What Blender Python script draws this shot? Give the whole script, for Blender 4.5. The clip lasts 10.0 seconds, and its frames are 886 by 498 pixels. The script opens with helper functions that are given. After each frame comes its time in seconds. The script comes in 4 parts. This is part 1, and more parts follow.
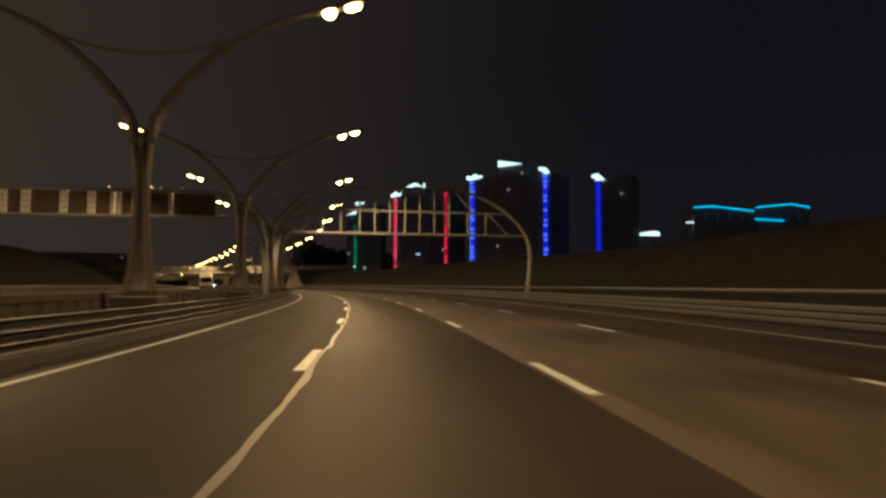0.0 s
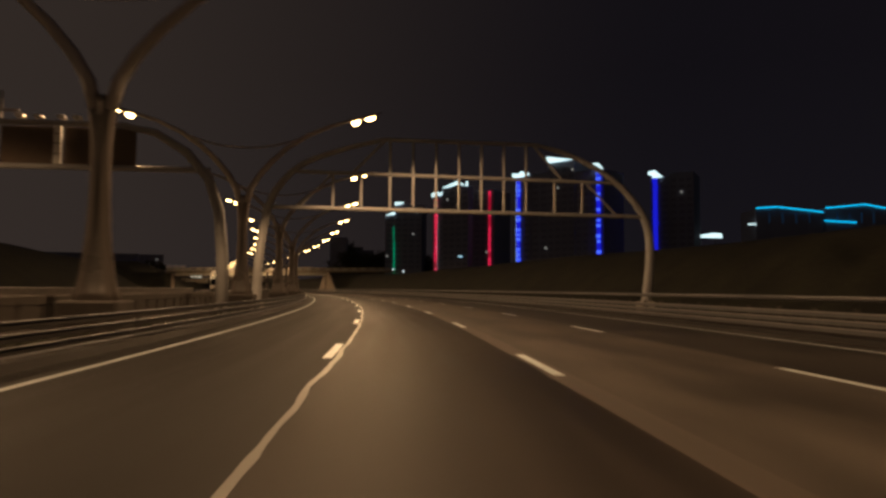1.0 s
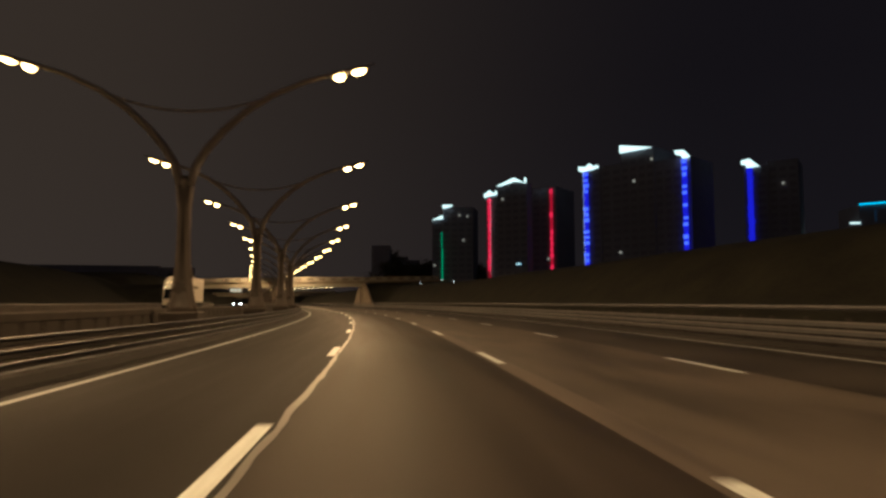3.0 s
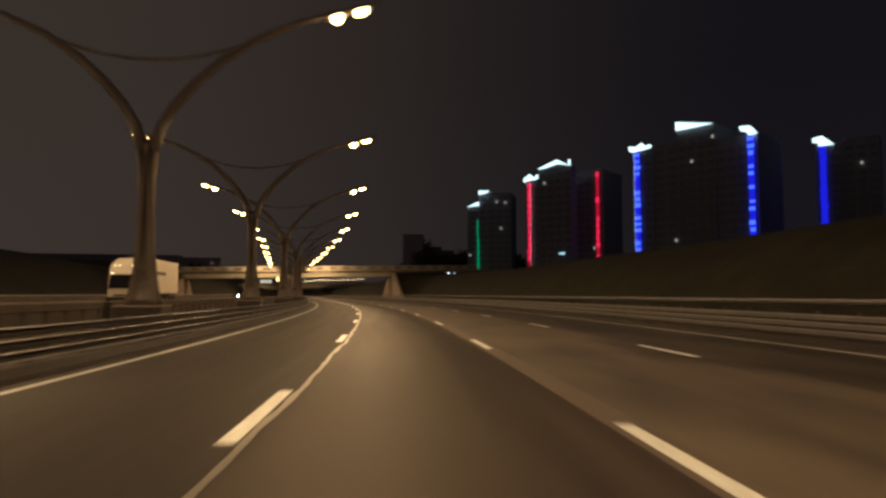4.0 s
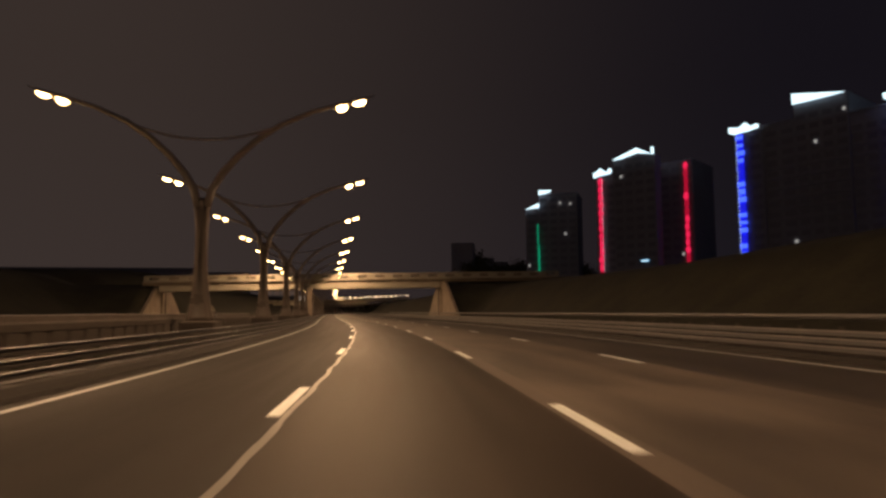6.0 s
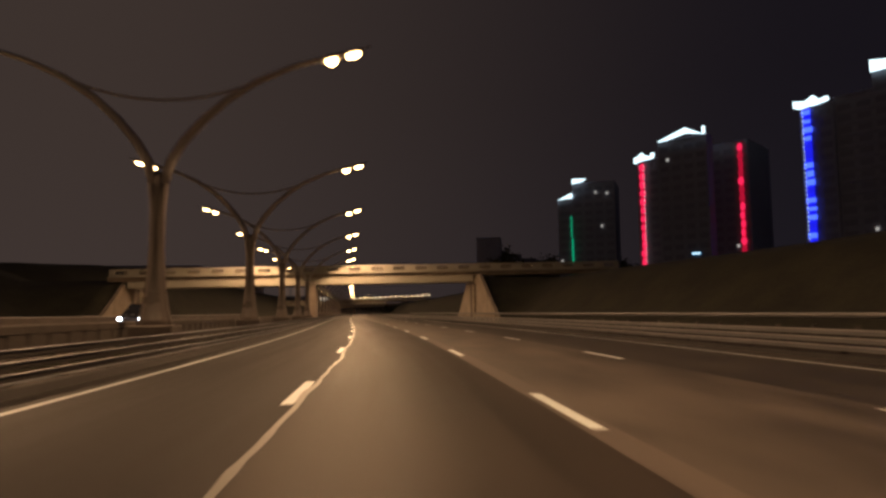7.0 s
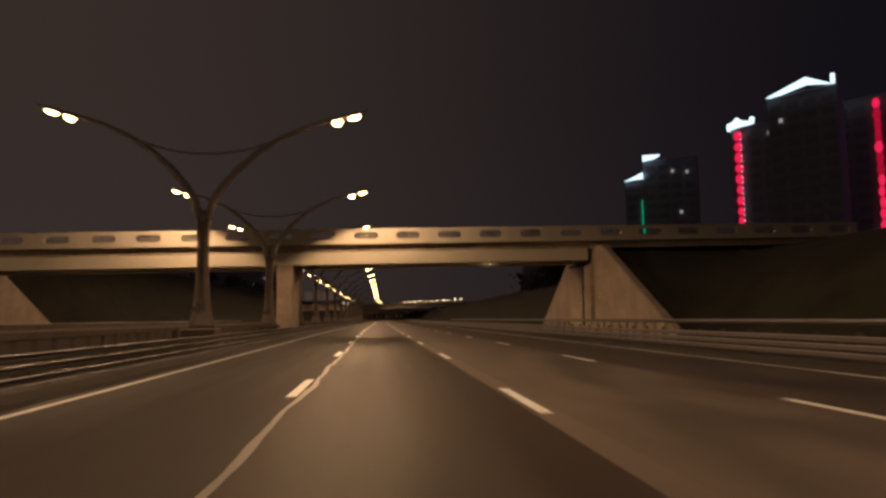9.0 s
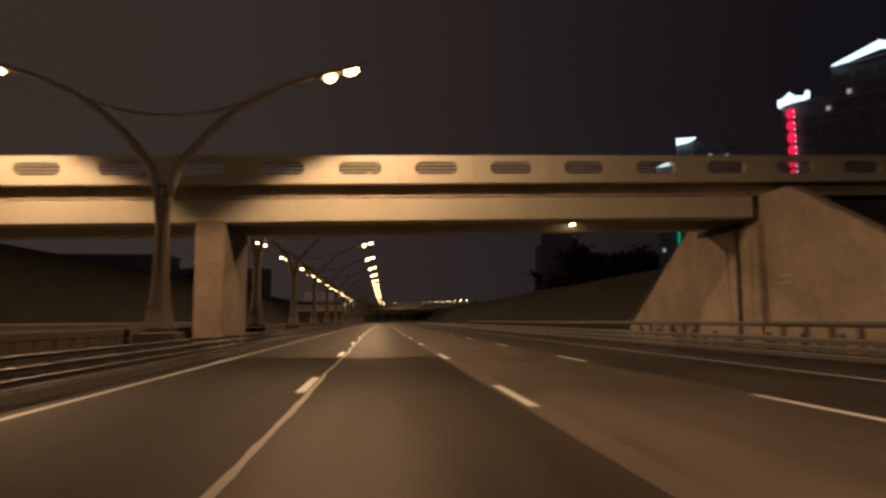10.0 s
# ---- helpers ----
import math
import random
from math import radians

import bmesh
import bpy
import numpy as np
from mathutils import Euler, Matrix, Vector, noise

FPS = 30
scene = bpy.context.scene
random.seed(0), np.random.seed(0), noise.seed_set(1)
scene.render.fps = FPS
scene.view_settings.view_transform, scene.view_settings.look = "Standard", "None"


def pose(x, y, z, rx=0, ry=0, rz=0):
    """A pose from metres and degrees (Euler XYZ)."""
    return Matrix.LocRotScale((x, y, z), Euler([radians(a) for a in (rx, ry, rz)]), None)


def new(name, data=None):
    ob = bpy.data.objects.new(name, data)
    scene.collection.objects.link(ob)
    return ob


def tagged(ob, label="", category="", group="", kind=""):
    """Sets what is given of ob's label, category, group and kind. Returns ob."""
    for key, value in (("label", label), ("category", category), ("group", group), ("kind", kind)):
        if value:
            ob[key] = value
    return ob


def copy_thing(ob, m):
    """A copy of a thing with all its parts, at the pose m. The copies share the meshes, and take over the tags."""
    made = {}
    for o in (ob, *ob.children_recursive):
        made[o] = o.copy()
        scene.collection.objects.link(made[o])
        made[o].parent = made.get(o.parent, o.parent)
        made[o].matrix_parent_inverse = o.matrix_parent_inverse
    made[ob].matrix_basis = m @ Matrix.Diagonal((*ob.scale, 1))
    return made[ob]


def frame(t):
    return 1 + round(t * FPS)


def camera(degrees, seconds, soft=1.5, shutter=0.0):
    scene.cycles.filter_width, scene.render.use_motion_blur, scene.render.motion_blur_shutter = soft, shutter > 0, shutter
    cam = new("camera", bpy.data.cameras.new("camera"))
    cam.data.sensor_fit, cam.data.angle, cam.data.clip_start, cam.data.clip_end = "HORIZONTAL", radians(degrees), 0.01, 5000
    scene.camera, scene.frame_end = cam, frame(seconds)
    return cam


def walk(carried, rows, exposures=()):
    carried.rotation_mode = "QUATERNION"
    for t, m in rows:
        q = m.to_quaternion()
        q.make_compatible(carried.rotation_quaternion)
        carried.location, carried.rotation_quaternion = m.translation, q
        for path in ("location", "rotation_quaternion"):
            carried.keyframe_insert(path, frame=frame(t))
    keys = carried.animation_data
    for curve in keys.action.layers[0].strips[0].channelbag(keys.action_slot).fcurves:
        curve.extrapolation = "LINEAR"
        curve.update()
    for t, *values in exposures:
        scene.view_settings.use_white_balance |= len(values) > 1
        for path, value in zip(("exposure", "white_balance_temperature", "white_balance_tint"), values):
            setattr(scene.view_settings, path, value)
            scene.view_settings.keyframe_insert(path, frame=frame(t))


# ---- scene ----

# ---- the line of the road: headings (degrees east of north) at even steps along it ----
STEP = 20.0
HEADINGS = [25.1, 23.9, 22.5, 20.6, 18.775, 16.983, 14.701, 12.429, 10.86, 8.992, 7.181, 5.184, 3.537, 2.098, 1.343,
            1.153] + [1.2, 1.25, 1.4, 1.55, 1.65] + [1.7] * 8 + [1.7 + 0.7 * k for k in range(1, 21)]
LINE_START = -70.0
_line_s = np.arange(LINE_START, LINE_START + STEP * (len(HEADINGS) - 1), 0.5)
_line_h = np.radians(np.interp(_line_s, LINE_START + STEP * np.arange(len(HEADINGS)), HEADINGS))
_line_x = np.concatenate([[0], np.cumsum(np.sin(_line_h[:-1]) * 0.5)])
_line_y = np.concatenate([[0], np.cumsum(np.cos(_line_h[:-1]) * 0.5)])
_zero = np.searchsorted(_line_s, -10.0)
_line_x -= _line_x[_zero]
_line_y -= _line_y[_zero]


def heading(s):
    """The road's heading at s metres along it, in radians clockwise from +y."""
    return float(np.interp(s, _line_s, _line_h))


def W(s, lat, z=0.0):
    """The place s metres along the road, lat metres to the right of the driver's line, z metres up."""
    a = heading(s)
    return Vector((float(np.interp(s, _line_s, _line_x)) + lat * math.cos(a),
                   float(np.interp(s, _line_s, _line_y)) - lat * math.sin(a), z))


def at_road(s, lat, z=0.0):
    """A pose whose +y runs along the road and +x to its right."""
    return Matrix.Translation(W(s, lat, z)) @ Matrix.Rotation(-heading(s), 4, "Z")


# ---- camera ----
cam = camera(66.3, 10.0, soft=2.8, shutter=0.4)
EYE = 1.23
# seconds, metres along the road, offset, turn from the road, tilt, lean
DRIVE = [
    (0.0, -4.821, -0.130, 4.595, 3.010, -0.048),
    (0.5, 6.049, -0.115, 3.871, 2.155, 0.343),
    (1.0, 16.983, -0.087, 3.220, 3.379, 0.356),
    (1.5, 27.974, -0.081, 3.344, 3.721, 0.464),
    (2.0, 39.036, -0.109, 3.668, 3.777, -0.115),
    (2.5, 50.102, -0.154, 4.002, 4.507, -0.416),
    (2.7, 54.538, -0.119, 3.869, 4.478, -0.326),
    (3.8, 78.934, 0.072, 3.998, 4.522, -0.086),
    (4.0, 83.370, 0.107, 3.335, 3.816, 0.004),
    (4.5, 94.508, 0.153, 3.287, 5.195, -0.395),
    (5.0, 105.903, 0.166, 2.880, 5.254, -0.694),
    (5.5, 117.381, 0.153, 3.093, 4.714, -0.624),
    (5.7, 121.950, 0.142, 3.594, 5.079, -0.427),
    (6.8, 147.076, 0.084, 3.350, 5.373, -0.478),
    (7.0, 151.644, 0.073, 4.152, 5.296, -0.626),
    (7.5, 163.142, 0.073, 4.018, 4.890, -0.523),
    (8.0, 174.704, 0.075, 4.873, 5.236, -0.255),
    (8.5, 186.312, 0.089, 4.464, 5.628, -0.495),
    (9.0, 197.922, 0.108, 5.054, 5.821, -0.615),
    (9.5, 209.492, 0.065, 5.084, 5.584, -0.454),
    (10.0, 221.040, 0.014, 5.442, 5.968, -0.467),
]


def drive_pose(s, off, turn, tilt, lean):
    a = heading(s) + radians(turn)
    p, r = radians(tilt), radians(lean)
    fw = Vector((math.sin(a) * math.cos(p), math.cos(a) * math.cos(p), math.sin(p)))
    rt = Vector((math.cos(a), -math.sin(a), 0))
    up = rt.cross(fw)
    right = rt * math.cos(r) + up * math.sin(r)
    over = up * math.cos(r) - rt * math.sin(r)
    m = Matrix((right, over, -fw)).transposed().to_4x4()
    m.translation = W(s, off, EYE)
    return m


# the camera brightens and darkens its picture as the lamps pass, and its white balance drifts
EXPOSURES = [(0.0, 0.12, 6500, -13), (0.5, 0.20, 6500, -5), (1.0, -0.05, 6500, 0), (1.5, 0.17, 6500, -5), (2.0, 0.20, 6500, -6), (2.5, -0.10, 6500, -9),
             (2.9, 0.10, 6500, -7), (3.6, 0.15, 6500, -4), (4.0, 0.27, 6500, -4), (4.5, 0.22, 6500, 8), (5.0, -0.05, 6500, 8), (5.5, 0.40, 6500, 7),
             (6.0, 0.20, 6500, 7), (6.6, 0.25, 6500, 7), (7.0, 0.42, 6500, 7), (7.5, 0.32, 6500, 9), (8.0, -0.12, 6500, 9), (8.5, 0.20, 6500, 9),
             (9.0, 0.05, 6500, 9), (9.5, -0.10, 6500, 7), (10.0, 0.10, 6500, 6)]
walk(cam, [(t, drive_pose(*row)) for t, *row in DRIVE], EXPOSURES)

# ---- night sky ----
world = bpy.data.worlds.new("night")
scene.world = world
world.use_nodes = True
wn, wl = world.node_tree.nodes, world.node_tree.links
bg = wn["Background"]
tc, lift, side = wn.new("ShaderNodeTexCoord"), wn.new("ShaderNodeSeparateXYZ"), wn.new("ShaderNodeVectorMath")
side.operation, side.inputs[1].default_value = "DOT_PRODUCT", (-0.97, 0.22, 0.0)
wl.new(tc.outputs["Generated"], lift.inputs[0])
wl.new(tc.outputs["Generated"], side.inputs[0])
# city glow: warm towards the west, blue-black towards the east, a little paler over the horizon
west, height, sky = wn.new("ShaderNodeValToRGB"), wn.new("ShaderNodeMapRange"), wn.new("ShaderNodeMixRGB")
for e, (pos, col) in zip((west.color_ramp.elements[0], west.color_ramp.elements[1]),
                         ((0.26, (0.0062, 0.0049, 0.0072, 1)), (0.80, (0.0340, 0.0235, 0.0202, 1)))):
    e.position, e.color = pos, col
west.color_ramp.interpolation = "EASE"
half = wn.new("ShaderNodeMath")
half.operation, half.inputs[1].default_value, half.inputs[2].default_value = "MULTIPLY_ADD", 0.5, 0.5
wl.new(side.outputs["Value"], half.inputs[0])
wl.new(half.outputs[0], west.inputs[0])
height.inputs[1].default_value, height.inputs[2].default_value = 0.0, 0.30
height.inputs[3].default_value, height.inputs[4].default_value = 1.0, 0.0
wl.new(lift.outputs["Z"], height.inputs[0])
sky.blend_type, sky.inputs[2].default_value = "ADD", (0.0022, 0.0020, 0.0028, 1)
wl.new(height.outputs[0], sky.inputs[0])
wl.new(west.outputs[0], sky.inputs[1])
wl.new(sky.outputs[0], bg.inputs[0])
bg.inputs[1].default_value = 1.0

# ---- street light, as all the lamps give it ----
LAMP_POWER, LAMP_COLOR, LAMP_TILT = 3200, (1.0, 0.57, 0.295), 18

# ---- materials ----


def material(name, color, rough=0.8, metal=0.0, vary=0.25, scale=3.0, fine=60.0, bump=0.15, spread=0.0, along=None, coat=0.0, band=0.2, shine=0.5):
    """A surface with stains at one scale and grain at another; along: stretches the stains along the road by its own map."""
    m = bpy.data.materials.new(name)
    m.use_nodes = True
    n, l = m.node_tree.nodes, m.node_tree.links
    b = n["Principled BSDF"]
    b.inputs["Metallic"].default_value = metal
    b.inputs["Coat Weight"].default_value = coat
    b.inputs["Specular IOR Level"].default_value = shine
    co = n.new("ShaderNodeTexCoord")
    src = co.outputs["UV"] if along else co.outputs["Object"]
    mp = n.new("ShaderNodeMapping")
    mp.inputs["Scale"].default_value = along or (1, 1, 1)
    l.new(src, mp.inputs[0])
    big = n.new("ShaderNodeTexNoise")
    big.inputs["Scale"].default_value = scale
    big.inputs["Detail"].default_value = 6
    l.new(mp.outputs[0], big.inputs["Vector"])
    small = n.new("ShaderNodeTexNoise")
    small.inputs["Scale"].default_value = fine
    small.inputs["Detail"].default_value = 4
    l.new(src, small.inputs["Vector"])
    mix = n.new("ShaderNodeMath")
    mix.operation = "MULTIPLY_ADD"
    mix.inputs[1].default_value = 0.6
    half = n.new("ShaderNodeMath")
    half.operation = "MULTIPLY"
    half.inputs[1].default_value = 0.4
    l.new(small.outputs[0], half.inputs[0])
    l.new(big.outputs[0], mix.inputs[0])
    l.new(half.outputs[0], mix.inputs[2])
    r = n.new("ShaderNodeValToRGB")
    c = color
    r.color_ramp.elements[0].position, r.color_ramp.elements[1].position = 0.5 - band, 0.5 + band
    r.color_ramp.elements[0].color = tuple(v * (1 - vary) for v in c) + (1,)
    r.color_ramp.elements[1].color = tuple(min(1, v * (1 + vary)) for v in c) + (1,)
    l.new(mix.outputs[0], r.inputs[0])
    out = r.outputs[0]
    if spread:
        oi, hv = n.new("ShaderNodeObjectInfo"), n.new("ShaderNodeHueSaturation")
        mr = n.new("ShaderNodeMapRange")
        mr.inputs[3].default_value, mr.inputs[4].default_value = 1 - spread, 1 + spread
        l.new(oi.outputs["Random"], mr.inputs[0])
        l.new(mr.outputs[0], hv.inputs["Value"])
        l.new(out, hv.inputs["Color"])
        out = hv.outputs[0]
    l.new(out, b.inputs["Base Color"])
    rr = n.new("ShaderNodeMapRange")
    rr.inputs[3].default_value, rr.inputs[4].default_value = max(0.02, rough - 0.12), min(1, rough + 0.12)
    l.new(big.outputs[0], rr.inputs[0])
    l.new(rr.outputs[0], b.inputs["Roughness"])
    bp = n.new("ShaderNodeBump")
    bp.inputs["Strength"].default_value = bump
    bp.inputs["Distance"].default_value = 0.02
    l.new(mix.outputs[0], bp.inputs["Height"])
    l.new(bp.outputs[0], b.inputs["Normal"])
    return m


def glow(name, color, strength):
    m = bpy.data.materials.new(name)
    m.use_nodes = True
    n, l = m.node_tree.nodes, m.node_tree.links
    b = n["Principled BSDF"]
    b.inputs["Base Color"].default_value = (*color, 1)
    b.inputs["Emission Color"].default_value = (*color, 1)
    b.inputs["Emission Strength"].default_value = strength
    return m


ASPHALT_OLD = material("worn asphalt", (0.0125, 0.0108, 0.0103), 0.66, vary=0.5, scale=1.4, fine=220, bump=0.25, along=(0.05, 1.3, 1), band=0.14, shine=0.17)
ASPHALT_LANE = material("dark asphalt", (0.037, 0.0313, 0.028), 0.50, vary=0.4, scale=1.6, fine=220, bump=0.25, along=(0.06, 1.2, 1), band=0.14, shine=0.06)
ASPHALT_BROWN = material("brownish asphalt", (0.078, 0.066, 0.056), 0.64, vary=0.45, scale=1.1, fine=220, bump=0.3, along=(0.2, 0.7, 1), band=0.10, shine=0.4)
ASPHALT_OUTER = material("dull outer asphalt", (0.041, 0.0350, 0.0312), 0.66, vary=0.45, scale=1.0, fine=220, bump=0.3, along=(0.2, 0.6, 1), band=0.10, shine=0.4)
GUTTER = material("dirt along the barrier", (0.0135, 0.0115, 0.0103), 0.9, vary=0.5, scale=1.6, fine=60, bump=0.5, along=(0.2, 2.0, 1))
KERB = material("grimy kerb concrete", (0.017, 0.0148, 0.0135), 0.85, vary=0.25, scale=0.7, fine=20, bump=0.08, along=(0.3, 1.0, 1))
SEALANT = material("glossy joint sealant", (0.062, 0.061, 0.050), 0.34, shine=1.0, bump=0.03, vary=0.25, scale=2.5, fine=90, along=(0.6, 3, 1))
SEALANT.node_tree.nodes["Principled BSDF"].inputs["IOR"].default_value = 2.4
PAINT_WORN = material("worn edge line paint", (0.32, 0.355, 0.365), 0.55, vary=0.35, scale=3.0, fine=70, along=(0.5, 4, 1))
SEAM = material("pale asphalt seam", (0.088, 0.072, 0.061), 0.62, vary=0.4, scale=2.0, fine=160, along=(0.1, 3, 1))
PAINT = material("white road paint", (0.70, 0.77, 0.77), 0.45, vary=0.25, scale=3.0, fine=70, along=(0.5, 4, 1))
STEEL = material("galvanised steel", (0.125, 0.126, 0.132), 0.55, metal=0.3, vary=0.2, scale=2.0, fine=40, bump=0.05)
# median-side beams darker than STEEL: shade on their faces put into the colour
SHADED_RAIL = material("rail steel painted as shaded", (0.046, 0.041, 0.038), 0.7, metal=0.1, vary=0.35, scale=1.5, fine=30, bump=0.08)
# ribs paler than their beams: light on the top edges put into colour
DIM_RIB = material("steel edge painted as dimly lit", (0.155, 0.158, 0.175), 0.5, metal=0.2, vary=0.3, scale=2.0, fine=40, bump=0.05)
LIT_RIB = material("steel edge painted as lit", (0.26, 0.25, 0.25), 0.45, metal=0.35, vary=0.25, scale=2.0, fine=40, bump=0.05)
GREY_PAINT = material("grey painted steel", (0.17, 0.158, 0.148), 0.5, metal=0.1, vary=0.12, scale=1.2, fine=30, bump=0.04)
CONCRETE = material("weathered concrete", (0.34, 0.31, 0.27), 0.85, vary=0.3, scale=0.5, fine=14, bump=0.2)
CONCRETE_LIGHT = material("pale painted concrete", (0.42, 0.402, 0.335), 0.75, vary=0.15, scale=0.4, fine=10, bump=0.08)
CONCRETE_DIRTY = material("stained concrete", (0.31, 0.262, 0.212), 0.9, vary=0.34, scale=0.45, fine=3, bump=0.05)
DARK_CONCRETE = material("dark pier and shaded rear parapet concrete", (0.19, 0.155, 0.125), 0.9, vary=0.3, scale=0.5, fine=3, bump=0.06)
GANTRY_PAINT = material("pale gantry steel", (0.33, 0.325, 0.325), 0.5, metal=0.1, vary=0.15, scale=1.0, fine=20, bump=0.04)
# arm paint lightened so the arms look lit against the sky
ARM_PAINT = material("pale arm paint", (0.42, 0.39, 0.37), 0.4, vary=0.15, scale=0.8, fine=20, bump=0.03)
PEDESTAL = material("grimy pedestal concrete", (0.050, 0.042, 0.037), 0.9, vary=0.4, scale=1.2, fine=14, bump=0.3)
WHITE_PANEL = material("white enamelled cabinet", (0.72, 0.70, 0.66), 0.5, vary=0.12, scale=0.8, fine=10, bump=0.03)
# same poles in darker paint: the dimness of trunk and legs put into colour
POLE_PAINT = material("darker pole paint", (0.092, 0.079, 0.072), 0.3, vary=0.3, scale=0.8, fine=20, bump=0.04)
DARK_STAIN = material("damp water stain", (0.085, 0.062, 0.050), 0.7, vary=0.4, scale=1.5, fine=20)
DARK_GAP = material("dark pipe steel and gap shade", (0.05, 0.045, 0.04), 0.8, vary=0.2)
SOIL = material("dark soil and gravel", (0.032, 0.025, 0.020), 0.95, vary=0.5, scale=0.8, fine=12, bump=0.6)
GRASS = material("dry night grass", (0.0215, 0.0215, 0.0125), 0.95, vary=0.6, scale=0.35, fine=5, bump=0.8, band=0.14)
LEAF = material("dark leaves", (0.085, 0.085, 0.045), 0.8, vary=0.4, scale=1.0, fine=8)
BARK = material("dark bark", (0.07, 0.055, 0.04), 0.9, vary=0.3)
TOWER_WALL = material("tower cladding", (0.34, 0.345, 0.42), 0.7, vary=0.2, scale=0.05, fine=0.7, bump=0.05)
TOWER_GLASS = material("unlit window glass", (0.24, 0.245, 0.31), 0.4, vary=0.1)
BARRIER_CONCRETE = material("dirty barrier concrete", (0.050, 0.040, 0.035), 0.9, vary=0.45, scale=0.6, fine=12, bump=0.25, spread=0.15)
DARK_STEEL = material("dirty dark steel", (0.10, 0.09, 0.08), 0.6, metal=0.4, vary=0.3, scale=2.0, fine=30)
SIGN_BACK = material("brown sign panel", (0.10, 0.07, 0.05), 0.6, vary=0.2, scale=0.8, fine=10)
TRUCK_WHITE = material("white truck body", (0.70, 0.66, 0.58), 0.4, vary=0.08, scale=0.5, fine=6, bump=0.02)
RUBBER = material("black rubber", (0.02, 0.02, 0.02), 0.8, vary=0.2)
GLASS_DARK = material("dark windscreen", (0.012, 0.013, 0.016), 0.08, vary=0.1, bump=0.0)
CAR_PAINT = material("dark car paint", (0.03, 0.032, 0.04), 0.25, vary=0.1, bump=0.0, coat=0.5)
LAMP_GLOW = glow("warm lamp glow", (1.0, 0.62, 0.25), 26.0)
FAR_LAMP_GLOW = glow("far lamp glow", (1.0, 0.70, 0.36), 24.0)
RED_GLOW = glow("red light strip", (0.80, 0.006, 0.05), 0.14)
RED_MID = glow("half-bright red light strip", (0.82, 0.010, 0.06), 0.38)
RED_HOT = glow("bright red light strip", (0.86, 0.016, 0.085), 0.95)
BLUE_GLOW = glow("blue light strip", (0.016, 0.018, 1.0), 0.55)
BLUE_HOT = glow("bright blue light strip", (0.07, 0.14, 1.0), 1.25)
GREEN_GLOW = glow("green light strip", (0.01, 0.75, 0.36), 0.5)
WHITE_GLOW = glow("cool white crown light", (0.72, 0.92, 1.0), 1.4)
CYAN_GLOW = glow("cyan outline light", (0.02, 0.55, 1.0), 1.7)
CYAN_SIGN = glow("pale blue sign light", (0.20, 0.62, 1.0), 0.3)
CYAN_DIM = glow("faint blue light as pilaster glow", (0.05, 0.30, 0.75), 0.07)
WINDOW_GLOW = glow("lit window", (0.9, 0.85, 0.8), 0.3)
PALE_FACADE = glow("pale facade with light as glow", (0.55, 0.38, 0.30), 0.09)
PALE_WINDOW = glow("bright far panel glow", (0.85, 0.75, 0.62), 0.7)
HEADLIGHT = glow("headlight", (0.75, 0.85, 1.0), 25.0)
YARD_GLOW = glow("cool yard lamp glow", (0.85, 0.92, 1.0), 2.2)
WARM_DOT = glow("small warm light", (1.0, 0.75, 0.45), 6.0)

# ---- building helpers ----


def mesh_object(name, bm, mat, smooth=False):
    me = bpy.data.meshes.new(name)
    bm.to_mesh(me)
    bm.free()
    me.materials.append(mat)
    if smooth:
        for f in me.polygons:
            f.use_smooth = True
    return new(name, me)


def part(name, bm, mat, parent, label="", smooth=False):
    ob = mesh_object(name, bm, mat, smooth)
    ob.parent = parent
    if label:
        tagged(ob, label)
    return ob


def empty(name, m, label, category, group="", kind=""):
    ob = new(name)
    ob.empty_display_size = 0.2
    ob.matrix_world = m
    ob.matrix_basis = m
    return tagged(ob, label, category, group, kind)


def box(bm, x0, x1, y0, y1, z0, z1, m=None):
    vs = [bm.verts.new((x, y, z)) for z in (z0, z1) for y in (y0, y1) for x in (x0, x1)]
    if m is not None:
        for v in vs:
            v.co = m @ v.co
    for f in ((0, 2, 3, 1), (4, 5, 7, 6), (0, 1, 5, 4), (2, 6, 7, 3), (0, 4, 6, 2), (1, 3, 7, 5)):
        bm.faces.new([vs[k] for k in f])
    return vs


def bevelled_box(size, at=(0, 0, 0), edge=0.02, segments=1):
    bm = bmesh.new()
    x, y, z = at
    box(bm, x - size[0] / 2, x + size[0] / 2, y - size[1] / 2, y + size[1] / 2, z, z + size[2])
    bmesh.ops.bevel(bm, geom=bm.edges[:], offset=edge, segments=segments, affect="EDGES")
    return bm


def tube(bm, points, radii, sides=10, flat=1.0):
    """A tube through points, round or (flat < 1) squeezed across its second axis."""
    rings = []
    pts = [Vector(p) for p in points]
    for k, p in enumerate(pts):
        d = (pts[min(k + 1, len(pts) - 1)] - pts[max(k - 1, 0)]).normalized()
        a = Vector((0, 1, 0)) if abs(d.y) < 0.9 else Vector((1, 0, 0))
        u = d.cross(a).normalized()
        v = u.cross(d).normalized()
        r = radii[k]
        rings.append([bm.verts.new(p + u * math.cos(2 * math.pi * j / sides) * r + v * math.sin(2 * math.pi * j / sides) * r * flat)
                      for j in range(sides)])
    for a, b in zip(rings, rings[1:]):
        for j in range(sides):
            bm.faces.new((a[j], a[(j + 1) % sides], b[(j + 1) % sides], b[j]))
    bm.faces.new(rings[0][::-1])
    bm.faces.new(rings[-1])
    return bm


